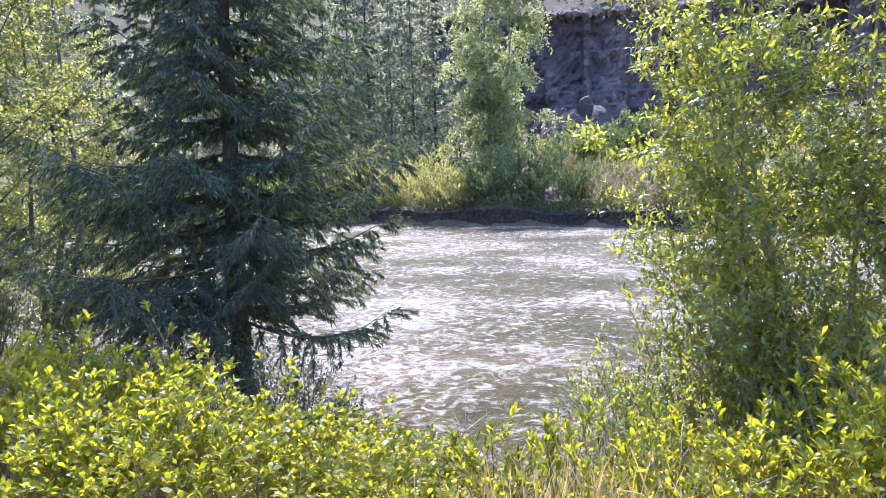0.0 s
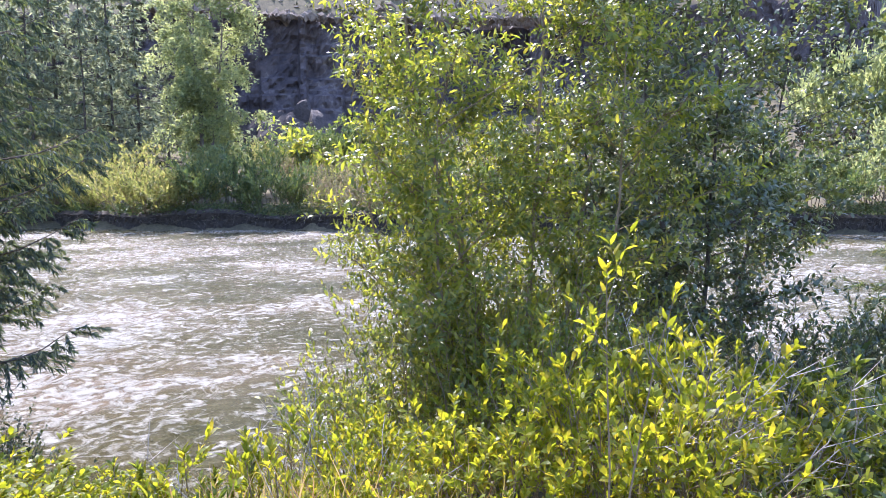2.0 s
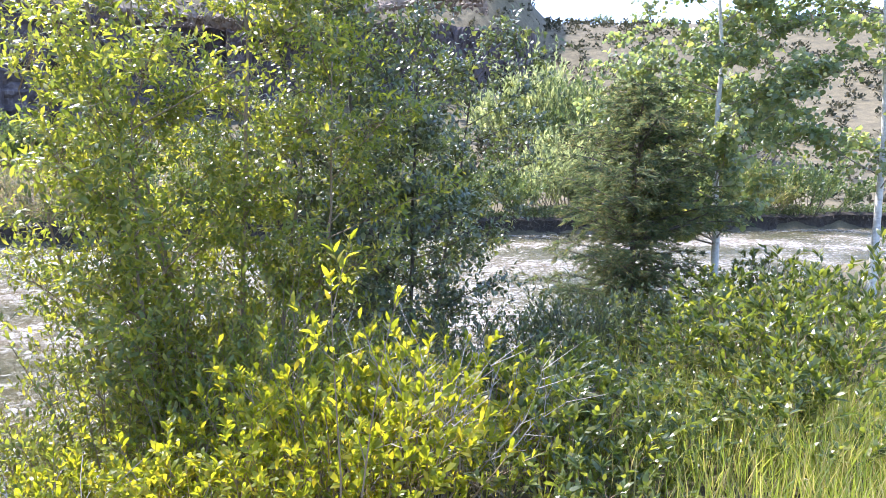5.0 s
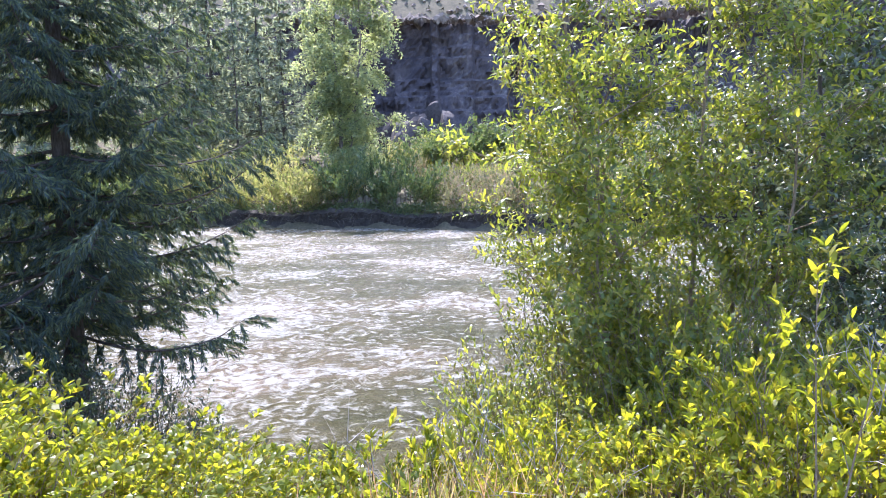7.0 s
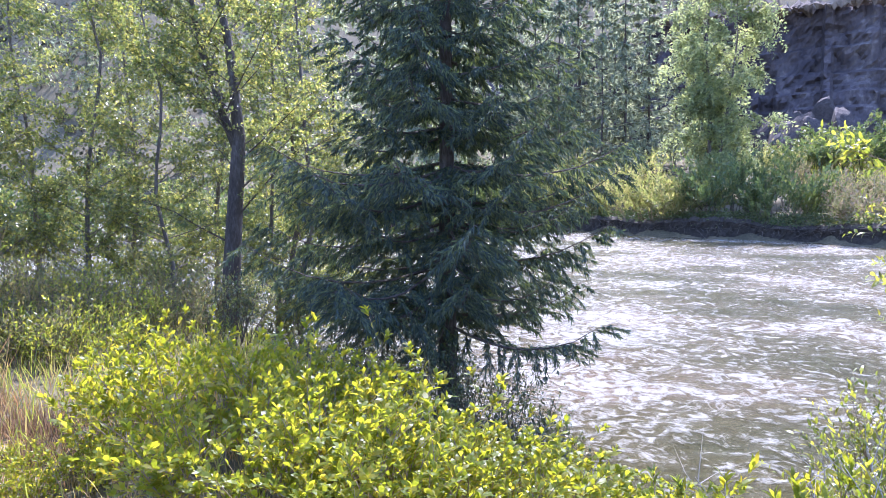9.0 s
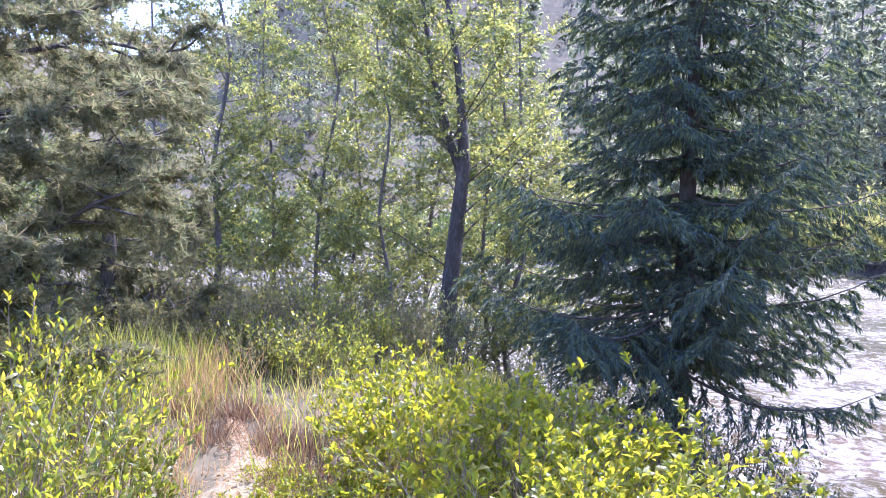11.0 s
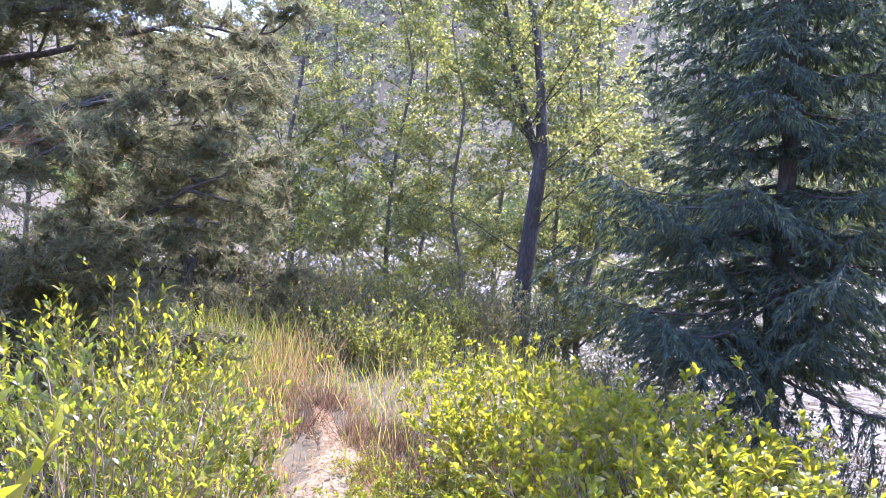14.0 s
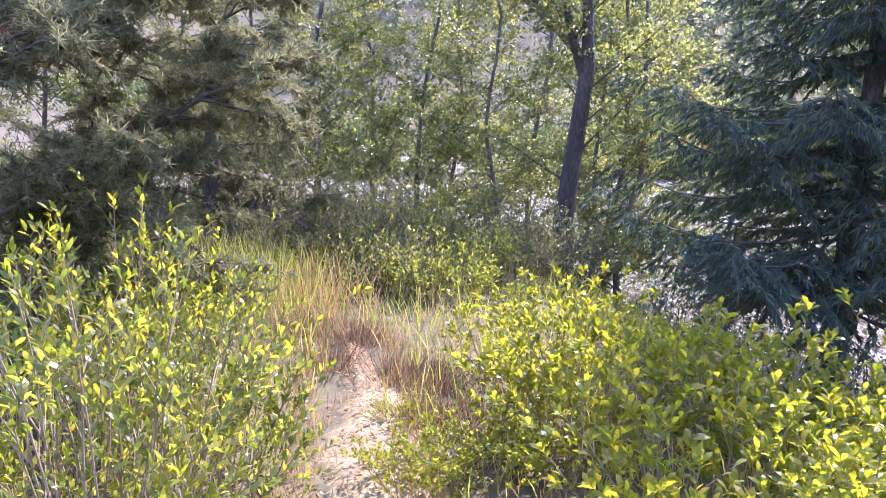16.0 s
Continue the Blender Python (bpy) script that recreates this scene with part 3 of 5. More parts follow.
# ---- broadleaf trees and shrubs ----
def broadleaf(name, label, category, at, trunks, limbs, limb_len, rise, twigs, twig_len, per_twig, leaf, leafmat, bark, seed,
              kind="long", low=0.2, droop=0.1, group="", r0=0.08, sag=0.0, sides=7, twig=None, thick=0.003, limb_r=0.28, gather=1.0):
    """trunks: polylines from the foot up, in metres from at. limb_len: a function of the height's fraction."""
    rng = np.random.RandomState(seed)
    ob = thing(name, label, category, at, group)
    wood, green = Geo(), Geo()
    for n, pts in enumerate(trunks):
        pts = np.asarray(pts, float)
        fine = along(pts, np.linspace(0, 1, 14)) + rng.normal(0, 0.012, (14, 3)) * np.linspace(0, 1, 14)[:, None]
        forked = pts[0, 2] > 0.5
        rad = r0 * (0.5 if forked else 0.75 if n else 1.0) * (1 - 0.86 * np.linspace(0, 1, 14)) * (1 + (0 if forked else 0.3) * np.exp(-np.linspace(0, 14, 14)))
        tube(wood, fine, rad, sides)
        size = max(2, int(limbs / len(trunks)))
        for s in np.clip(np.linspace(low, 0.99, size) + rng.uniform(-0.02, 0.02, size), 0, 1):
            a = along(fine, s)
            ln = limb_len(s) * rng.uniform(0.7, 1.2)
            w = ring_dirs(rng, 1, rise - 0.25, rise + 0.25)[0]
            limb = bent(rng, a, w, ln, 6, sag, 0.10)
            bough = Geo()
            tube(bough, limb, np.linspace(max(0.006, r0 * limb_r * (1.1 - s)), 0.003, 6), 4)
            m = max(3, int(twigs * ln))
            u = rng.uniform(0.12, 1.0, m) ** 0.8
            base = along(limb, u)
            way = unit(w[None] * 0.5 + ring_dirs(rng, m, -0.4, 0.9))
            leafy(rng, bough, green, base, way, twig_len * rng.uniform(0.5, 1.3, m), per_twig, leaf, 0.1, droop, 0.8, thick, kind, gather=gather)
            part("limb", bough, twig or bark, ob)
    part("trunk", wood, bark, ob, "", True)
    part("crown", green, leafmat, ob)
    return ob


LEAF_MESH = {}


def single_leaf(material, length, width):
    key = material.name, length, width
    if key not in LEAF_MESH:
        geo = Geo()
        leaves(geo, np.zeros((1, 3)), np.array([[0, 1.0, 0]]), np.array([[0, 0, 1.0]]), length, width, 0.1, "spoon")
        LEAF_MESH[key] = geo.mesh("leaf", material)
    return LEAF_MESH[key]


def shrub(name, label, at, high, wide, shoots, per_shoot, leaf, leafmat, seed, twig=None, side=3, lean=0.5, kind="long", category="shrub", group="", r=0.006, straggle=0.3, far_off=False, erect=0.6, singles=0, gather=1.0, rosette=0):
    """Many shoots from one foot, each with side shoots and leaves to its tip."""
    rng = np.random.RandomState(seed)
    ob = thing(name, label, category, at, group)
    rest, green = Geo(), Geo()
    for _ in range(shoots):
        wood = Geo()
        a, q = rng.uniform(0, 6.28), math.sqrt(rng.uniform(0, 1))
        b = np.array([math.cos(a) * q * wide * 0.35, math.sin(a) * q * wide * 0.35, 0])
        way = np.array([math.cos(a) * q * lean * wide / high, math.sin(a) * q * lean * wide / high, 1.0]) + rng.normal(0, 0.12, 3)
        ln = high * (1 - straggle * q - rng.uniform(0, straggle))
        line = bent(rng, b, unit(way), ln, 6, -0.06 * q, 0.08)
        tube(rest if far_off else wood, line, np.linspace(r, r * 0.3, 6), 4)
        base, d = along(line, np.array([0.5])), unit(line[-1] - line[2])[None]
        top = max(3, int(per_shoot * 0.5))
        leafy(rng, None, green, base, d, np.linalg.norm(line[-1] - base[0]), top, leaf, 0.1, 0, erect, 0, kind, 0.75, 0.35, gather)
        for k in range(min(singles, 2)):
            ld = Vector(unit(d[0] * 0.8 + rng.normal(0, 0.45, 3)))
            leaf_ob = new("leaf", single_leaf(leafmat, *leaf))
            leaf_ob.parent = ob
            turn = ld.to_track_quat("Y", "Z").to_matrix().to_4x4() @ pose(0, 0, 0, 0, rng.uniform(-80, 80), 0)
            leaf_ob.matrix_basis = Matrix.Translation(Vector(line[-1] - d[0] * 0.03 * k)) @ turn @ Matrix.Scale(rng.uniform(0.8, 1.25), 4)
        if rosette:
            leafy(rng, None, green, line[-1:] - d * 0.05, d, 0.05, rosette, leaf, 0.0, 0, 0.62, 0, kind, 0.75, 0.3)
        u = rng.uniform(0.25, 0.92, side)
        sb = along(line, u)
        sd = unit(d + ring_dirs(rng, side, -0.2, 0.7) * 0.9)
        ends = leafy(rng, rest, green, sb, sd, high * rng.uniform(0.16, 0.36, side), max(4, per_shoot // 2), leaf, 0.05, 0.05, erect, 0 if far_off else r * 0.45, kind, 0.75, 0.35, gather)
        if rosette:
            leafy(rng, None, green, ends - sd * 0.04, sd, 0.045, rosette - 2, leaf, 0.0, 0, 0.62, 0, kind, 0.8, 0.3)
        if not far_off:
            part("stem", wood, twig or M_TWIG, ob)
    if rest.n:
        tagged(part("twig_wood", rest, twig or M_TWIG, ob), kind="stuff")
    part("foliage", green, leafmat, ob)
    return ob


def conifer(name, label, at, high, low, radius, whorls, per_whorl, seed, needle=(0.022, 0.004), density=(9, 3, 22), material=None, droop=0.25, r0=0.15, group="", hang=0.8, category="conifer", upturn=0.12, far_off=False, jit=0.12, tuft="needle", short=1.0, spread=(0.72, 1.08)):
    """radius: a function of the height in metres. density: branchlets per metre of limb, hanging twigs on each, needles on each twig."""
    rng = np.random.RandomState(seed)
    ob = thing(name, label, category, at, group)
    wood, green, rest = Geo(), Geo(), Geo()
    tz = np.linspace(0, high, 16)
    trunk = np.stack([0.04 * np.sin(tz * 0.7 + seed), 0.04 * np.cos(tz * 0.9), tz], 1)
    tube(wood, trunk, r0 * (1 - 0.93 * tz / high) * (1 + 0.25 * np.exp(-tz * 3)), 9)
    for z in np.linspace(low, high * 0.985, whorls):
        for k in range(per_whorl):
            a = rng.uniform(0, 6.28) if far_off else (k + rng.uniform(-0.35, 0.35)) * 6.2832 / per_whorl + z * 7
            ln = max(0.12, radius(z) * rng.uniform(*spread))
            w = np.array([math.cos(a), math.sin(a), rng.uniform(-0.12, 0.1)])
            s = np.linspace(0, 1, 8)[:, None]
            base = along(trunk, (z + rng.uniform(-jit, jit)) / high)
            limb = base + w * ln * s + np.array([[0, 0, 1.0]]) * ln * (-droop * s + (droop * 0.55 + upturn) * s**3)
            limb += np.cumsum(rng.normal(0, 0.006 * ln, (8, 3)), 0)
            bough = rest if far_off else Geo()
            if far_off:
                tube(bough, limb[[0, 3, 7]], np.linspace(0.04, 0.01, 3), 3)
            else:
                tube(bough, limb, np.linspace(min(0.022, 0.012 * ln), 0.003, 8), 4)
            m = max(3 if far_off else 4, int(density[0] * ln))
            u = np.clip(np.linspace(0.06, 1.0, m) + rng.normal(0, 0.02, m), 0, 1)
            b = along(limb, u)
            fwd = unit(limb[-1] - limb[0])
            lat = unit(np.cross(fwd, [0, 0, 1.0]))
            sign = np.where(np.arange(m) % 2 == 0, 1.0, -1.0)[:, None]
            d = unit(fwd * 0.65 + lat * sign + rng.normal(0, 0.2, (m, 3)) + np.array([0, 0, -0.25]))
            bl = (0.14 + 0.36 * ln * (1 - abs(u - 0.45))) * rng.uniform(0.6, 1.1, m) * 0.75
            sg = np.array([[0, 0, -1.0]]) * bl[:, None] * 0.22
            tip = b + d * bl[:, None] + sg
            if not far_off:
                blades(rest, b, tip, 0.004)
            q = density[1]
            uu = rng.uniform(0.05, 1.0, (m, q))[..., None]
            sb = (b[:, None] + d[:, None] * bl[:, None, None] * uu + sg[:, None] * uu**2).reshape(-1, 3)
            sd = unit((d[:, None] * 0.7 + rng.normal(0, 0.35, (m, q, 3)) + np.array([0, 0, -hang])).reshape(-1, 3))
            sl = short * np.repeat(0.10 + 0.35 * bl, q) * rng.uniform(0.6, 1.3, m * q)
            if tuft == "cord":
                cords(rng, green, np.concatenate([tip - d * 0.03, sb]), np.concatenate([d, sd]), np.concatenate([np.full(m, 0.09), sl]), needle[1], 0.3, density[2], (0.026, 0.006), 1)
                part("limb", bough, M_BARK, ob)
                continue
            leafy(rng, bough, green, np.concatenate([b, sb]), np.concatenate([d, sd]), np.concatenate([bl, sl]), density[2], needle, 0.02, 0.25, 0.5, 0 if far_off else 0.0025, tuft, 0.4, 0.3)
            if not far_off:
                part("limb", bough, M_BARK, ob)
    part("trunk", wood, M_BARK, ob, "", True)
    tagged(part("limb_wood" if far_off else "twig_wood", rest, M_BARK, ob), kind="stuff")
    part("foliage", green, material or M_VEILED_NEEDLE, ob)
    return ob


# the spruce at the water's edge
conifer("spruce", "dark green young spruce with drooping boughs at the water's edge", foot(-3.25, 7.97), 10.4, 1.5,
        lambda z: float(np.interp(z, (0, 1.2, 2.0, 2.6, 3.6, 4.8, 10.4), (1.3, 1.75, 2.15, 2.4, 1.9, 1.55, 0.1))), 24, 8, 11, (0.03, 0.0165), (18, 60, 0), droop=0.23, r0=0.13, hang=0.3, jit=0.10, tuft="cord", short=0.32, upturn=0.22, spread=(0.55, 1.1))

# the large willow and the darker alder beside it
broadleaf("willow_tree", "multi-stemmed willow with yellow-green narrow leaves on the bank", "tree", foot(2.35, 5.2),
          [[(0, 0, 0), (-0.3, 0.1, 1.8), (-0.75, 0.3, 3.6), (-0.9, 0.4, 5.6)], [(0.1, 0, 0), (0.15, -0.1, 2.0), (0.3, 0, 4.0), (0.3, 0.2, 6.4)],
           [(0.1, 0.1, 0), (0.6, 0.1, 1.5), (1.0, 0.3, 3.4), (1.2, 0.4, 5.8)], [(-0.1, 0.2, 0), (-0.6, 0.4, 1.0), (-0.95, 0.7, 2.1), (-1.1, 0.9, 3.4)],
           [(0, 0.1, 0), (-0.5, -0.2, 1.0), (-0.7, -0.3, 2.0), (-0.7, -0.3, 3.2)], [(0.2, 0, 0), (0.5, -0.4, 1.2), (0.7, -0.5, 2.4), (0.8, -0.4, 3.9)],
           [(-0.1, 0.3, 0), (-0.1, 0.5, 1.6), (-0.4, 0.7, 3.2), (-0.3, 0.6, 5.2)]],
          165, lambda s: 1.1 - 0.42 * s, 0.6, 28, 0.34, 13, (0.064, 0.021), M_WILLOW, M_TWIG, 21, low=0.08, droop=0.1, r0=0.034, gather=0.75)
broadleaf("alder_tree", "dark green alder with thin crossing stems on the bank", "tree", foot(4.5, 5.7),
          [[(0, 0, 0), (-0.2, 0, 1.6), (-0.5, 0.1, 3.4), (-0.6, 0, 6.0)], [(0.1, 0, 0), (0.3, 0.1, 1.6), (0.35, 0.1, 3.6), (0.5, 0.2, 6.2)],
           [(0.1, 0.1, 0), (0.7, 0.2, 1.3), (1.2, 0.3, 2.9), (1.5, 0.3, 4.4)], [(0, 0.1, 0), (-0.7, 0.2, 1.5), (-1.1, 0.2, 3.1), (-1.3, 0.1, 5.2)],
           [(0, 0.2, 0), (0.1, 0.5, 1.8), (0.0, 0.6, 3.2), (-0.1, 0.7, 5.4)]],
          140, lambda s: 1.25 - 0.5 * s, 0.5, 26, 0.36, 10, (0.066, 0.032), M_DARKLEAF, M_BARK, 22, low=0.2, droop=0.15, r0=0.042)

# aspen and young juniper
broadleaf("aspen_tree", "aspen with a pale trunk and round grey-green leaves", "tree", foot(8.85, 4.4),
          [[(0, 0, 0), (0.05, 0, 0.9), (-0.04, 0, 1.7), (0.12, 0.1, 2.6), (0.2, 0.1, 3.3), (0.12, 0.15, 4.2), (0.4, 0.2, 6.0), (0.5, 0.3, 8.0)]],
          70, lambda s: min(0.75 + 2.6 * s, 1.9 - 0.9 * s), 0.4, 19, 0.34, 10, (0.07, 0.062), M_ASPEN, M_ASPENBARK, 23, kind="round", low=0.13, droop=0.25, r0=0.055, twig=M_GREYTWIG)
broadleaf("aspen_tree", "slender aspen with round grey-green leaves beside the shrubs", "tree", foot(10.2, 2.9),
          [[(0, 0, 0), (0.1, 0, 2.2), (0.0, 0.1, 4.6), (0.2, 0, 7.4)]],
          44, lambda s: 1.7 - 0.8 * s, 0.5, 19, 0.34, 10, (0.07, 0.062), M_ASPEN, M_ASPENBARK, 24, kind="round", low=0.2, droop=0.2, r0=0.05, twig=M_GREYTWIG)
conifer("juniper", "young olive-green juniper standing by the water", foot(*polar(57.5, 9.0)), 3.3, 0.35,
        lambda z: 1.0 * max(0.3, 1 - (z / 3.6) ** 4), 30, 6, 31, (0.03, 0.014), (12, 30, 1), M_JUNIPER_YOUNG, droop=-0.45, r0=0.05, hang=-0.3, tuft="cord", short=0.5, spread=(0.2, 1.3))

for i, (az, d, hgt, wd) in enumerate(((46, 6.6, 1.5, 1.5), (50, 7.4, 1.4, 1.4), (54, 7.0, 1.0, 1.2), (41, 6.2, 1.3, 1.3), (52, 8.6, 1.2, 1.3), (59, 7.4, 0.9, 1.1))):
    shrub("alder_sapling", "dark leafy alder saplings at the water's edge", foot(*polar(az, d)), hgt, wd, 34, 20, (0.055, 0.026), M_DARKLEAF, 240 + i, M_BARK, 4, kind="small", group="alder saplings")

# the leaning dark cottonwood and its grove
broadleaf("cottonwood", "dark leaning cottonwood with a forked trunk", "tree", foot(-6.82, 8.15),
          [[(0, 0, 0), (0.1, 0, 1.1), (0.3, 0, 2.6), (0.35, 0.0, 3.1), (0.2, 0.1, 4.2), (-0.2, 0.2, 5.6), (-0.3, 0.3, 8.2)],
           [(0.34, 0, 2.75), (0.14, -0.06, 3.3), (-0.15, -0.1, 4.3), (-0.45, 0, 5.4), (-0.6, 0.2, 7.4)]],
          48, lambda s: 1.9 - 1.0 * s, 0.6, 22, 0.42, 12, (0.058, 0.038), M_GROVE, M_BARK, 41, kind="small", low=0.22, r0=0.15, limb_r=0.12)
for i, (az, d, hgt, r, sx) in enumerate(((-47.5, 12.6, 8.0, 0.06, 0.2), (-41.5, 11.6, 7.5, 0.055, -0.2), (-44.5, 14.5, 9.0, 0.065, 0.1), (-51.0, 13.5, 8.5, 0.06, -0.1),
                                         (-33.5, 13.0, 8.2, 0.07, 0.3), (-29.0, 14.0, 8.6, 0.08, 0.0), (-37.0, 15.5, 9.5, 0.09, 0.1), (-55.5, 12.0, 8.0, 0.08, 0.1), (-24.5, 15.5, 8.5, 0.08, 0.2), (-60.0, 12.5, 7.6, 0.06, 0.1), (-64.5, 13.5, 8.4, 0.06, -0.1), (-74, 13.0, 7.6, 0.06, 0.1))):
    x, y = polar(az, d, (-0.94, 0.2))
    y = min(y, float(near_bank(x)) - 0.3)
    broadleaf("cottonwood", "young cottonwood with bright small leaves in a riverside grove", "tree", foot(x, y),
              [[(0, 0, 0), (0.16 * math.sin(i * 2.1), 0, hgt * 0.12), (sx * 0.4 - 0.2 * math.sin(i * 2.1), 0.05, hgt * 0.3), (sx + 0.34 * math.cos(i), 0.1, hgt * 0.5), (sx - 0.1, 0, hgt * 0.72), (sx * 0.7, 0, hgt)]],
              46, lambda s: 1.75 - 0.8 * s, 0.5, 20, 0.42, 13, (0.058, 0.038), M_GROVE, M_GROVEBARK, 50 + i, kind="small", low=0.05, r0=r * 0.8, group="riverside grove", sides=6)

# the large spreading juniper and the lower one by the grove
def juniper_tree(label, at, trunk, limbs, seed, r0=0.17, per_metre=8.0, branch=(0.3, 0.85), russet=False, sprays=58):
    """trunk and limbs: polylines in metres from at. Each limb carries side branches, and those carry twigs with hanging sprays."""
    rng = np.random.RandomState(seed)
    ob = thing("juniper_tree", label, "tree", at)
    wood, green, twigs, dead = Geo(), Geo(), Geo(), Geo()
    s = np.linspace(0, 1, 14)
    tube(wood, along(trunk, s) + rng.normal(0, 0.015, (14, 3)), r0 * (1 - 0.8 * s) * (1 + 0.35 * np.exp(-9 * s)), 9)
    part("trunk", wood, M_BARK, ob, "", True)
    for pts in limbs:
        pts = np.asarray(pts, float)
        ln = np.linalg.norm(np.diff(pts, axis=0), axis=1).sum()
        limb = along(pts, np.linspace(0, 1, 12)) + np.cumsum(rng.normal(0, 0.03, (12, 3)), 0)
        bough = Geo()
        tube(bough, limb, r0 * 0.17 * (1 - 0.72 * np.linspace(0, 1, 12)), 6)
        n = max(3, int(per_metre * ln))
        for u in np.linspace(0.04, 1.0, n):
            w = unit(unit(limb[-1] - limb[0]) * 0.55 + ring_dirs(rng, 1, -0.5, 0.9)[0])
            bl = rng.uniform(*branch) * (1.1 - 0.4 * u)
            side = bent(rng, along(limb, u), w, bl, 6, -0.10, 0.25)
            tube(bough, side, np.linspace(0.013, 0.003, 6), 4)
            m = int(46 * bl) + 6
            b = along(side, rng.uniform(0.2, 1, m) ** 0.8)
            d = unit(w * 0.6 + ring_dirs(rng, m, -0.7, 0.6))
            tl = rng.uniform(0.08, 0.26, m)
            tip = b + d * tl[:, None] + np.array([0, 0, -0.3]) * tl[:, None]
            bare = rng.rand(m) < 0.12
            blades(twigs, b, tip, 0.004)
            q = sprays
            v = rng.uniform(0.1, 1, (m, q, 1))
            sb = (b[:, None] + (tip - b)[:, None] * v)[~bare].reshape(-1, 3)
            sd = unit(np.repeat(d[~bare], q, 0) * 0.5 + rng.normal(0, 0.6, (len(sb), 3)) + np.array([0, 0, -0.15]))
            leaves(green, sb, sd, rng.normal(0, 1, (len(sb), 3)), rng.uniform(0.035, 0.09, len(sb)), np.full(len(sb), 0.0085), 0, "needle")
        part("limb", bough, M_BARK, ob, "", True)
    tagged(part("twig_wood", twigs, M_TWIG, ob), kind="stuff")
    part("foliage", green, M_JUNIPER, ob)
    if russet:
        b = np.asarray(limbs[3][-1]) + rng.normal(0, 0.09, (46, 3)) * (1.3, 1.3, 0.5)
        cords(rng, dead, b, ring_dirs(rng, 46, -0.7, 0.3), rng.uniform(0.05, 0.12, 46), 0.013, 0.3, 3, (0.03, 0.007), 2)
        tagged(part("dead_spray", dead, M_DEADLEAF, ob, "russet dead spray"), kind="stuff")
    return ob


BOUGHS = [[(0.0, 0.1, 1.8), (0.15, 0.3, 2.55), (0.5, 0.6, 2.8), (0.85, 0.95, 2.95), (1.2, 1.45, 3.05)],
         [(0.0, 0.1, 1.5), (0.3, 0.6, 1.85), (0.7, 0.9, 2.0), (1.0, 1.2, 2.1), (1.6, 1.95, 2.3)],
         [(0.0, 0.1, 1.0), (0.4, 0.8, 1.12), (0.75, 1.3, 1.35), (1.1, 1.55, 1.72), (1.45, 2.0, 1.9)],
         [(0.0, 0.1, 1.6), (0.8, 0.15, 1.85), (1.2, 0.35, 2.0), (1.5, 0.6, 1.9)],
         [(0.0, 0.1, 0.85), (0.55, 0.65, 1.0), (1.0, 1.05, 1.15), (1.25, 1.4, 1.2)]]
BOUGHS += [[(0.0, 0.2, 2.2), (0.05, 0.95, 2.55), (0.25, 1.5, 2.75), (0.55, 2.0, 2.9), (0.75, 2.4, 2.95)],
          [(0.0, 0.2, 2.0), (-0.4, 1.15, 2.3), (-0.35, 2.1, 2.55), (-0.2, 2.7, 2.8)],
          [(0.1, 0.3, 2.6), (0.55, 0.7, 3.25), (0.9, 1.2, 3.5), (1.15, 1.7, 3.5)],
          [(0.0, 0.0, 1.3), (0.5, -0.5, 1.6), (0.9, -1.0, 1.8)], [(0.0, 0.0, 2.4), (-0.6, -0.5, 2.8), (-1.0, -0.9, 3.2)],
          [(0.1, 0.0, 0.5), (0.6, 0.3, 0.55), (1.1, 0.6, 0.5)], [(0.1, 0.1, 0.6), (0.4, 0.9, 0.6), (0.8, 1.6, 0.65)], [(0.1, 0.0, 0.7), (0.8, -0.2, 0.8), (1.4, -0.1, 0.6)],
          [(0.1, 0.3, 3.2), (0.3, 0.9, 3.9), (0.5, 1.5, 4.3)], [(0.1, 0.3, 3.0), (0.8, 0.3, 3.6), (1.4, 0.5, 3.9)]]
juniper_tree("large grey-green juniper with dark twisting limbs", foot(-6.5, 0.88), [(0.2, -0.05, 0), (0.0, 0.05, 0.9), (-0.05, 0.12, 1.8), (0.05, 0.25, 2.7), (0.2, 0.4, 3.6), (0.3, 0.6, 4.8)], BOUGHS, 61, russet=True)
SHORT_BOUGHS = [[(0, 0, 0.5 + 0.22 * k), (0.5 * math.cos(k * 2.4), 0.5 * math.sin(k * 2.4), 0.7 + 0.26 * k), ((1.25 - 0.05 * k) * math.cos(k * 2.4 + 0.2), (1.25 - 0.05 * k) * math.sin(k * 2.4 + 0.2), 0.75 + 0.28 * k)] for k in range(9)]
juniper_tree("low spreading juniper with hanging grey-green sprays by the grove", foot(-8.3, 3.9), [(0, 0, 0), (0.1, 0, 1.2), (0, 0.1, 2.4), (0.1, 0, 3.3)], SHORT_BOUGHS, 65, 0.1)
juniper_tree("tall old juniper standing behind the spreading one", foot(-9.6, 1.9), [(0, 0, 0), (0.1, 0, 1.8), (0, 0.1, 4.2), (0.1, 0, 6.6)],
             [[(p[0] * 1.35, p[1] * 1.35, p[2] * 1.75 - 0.2) for p in limb] for limb in SHORT_BOUGHS], 67, 0.15, 5.0, (0.5, 1.1), sprays=34)

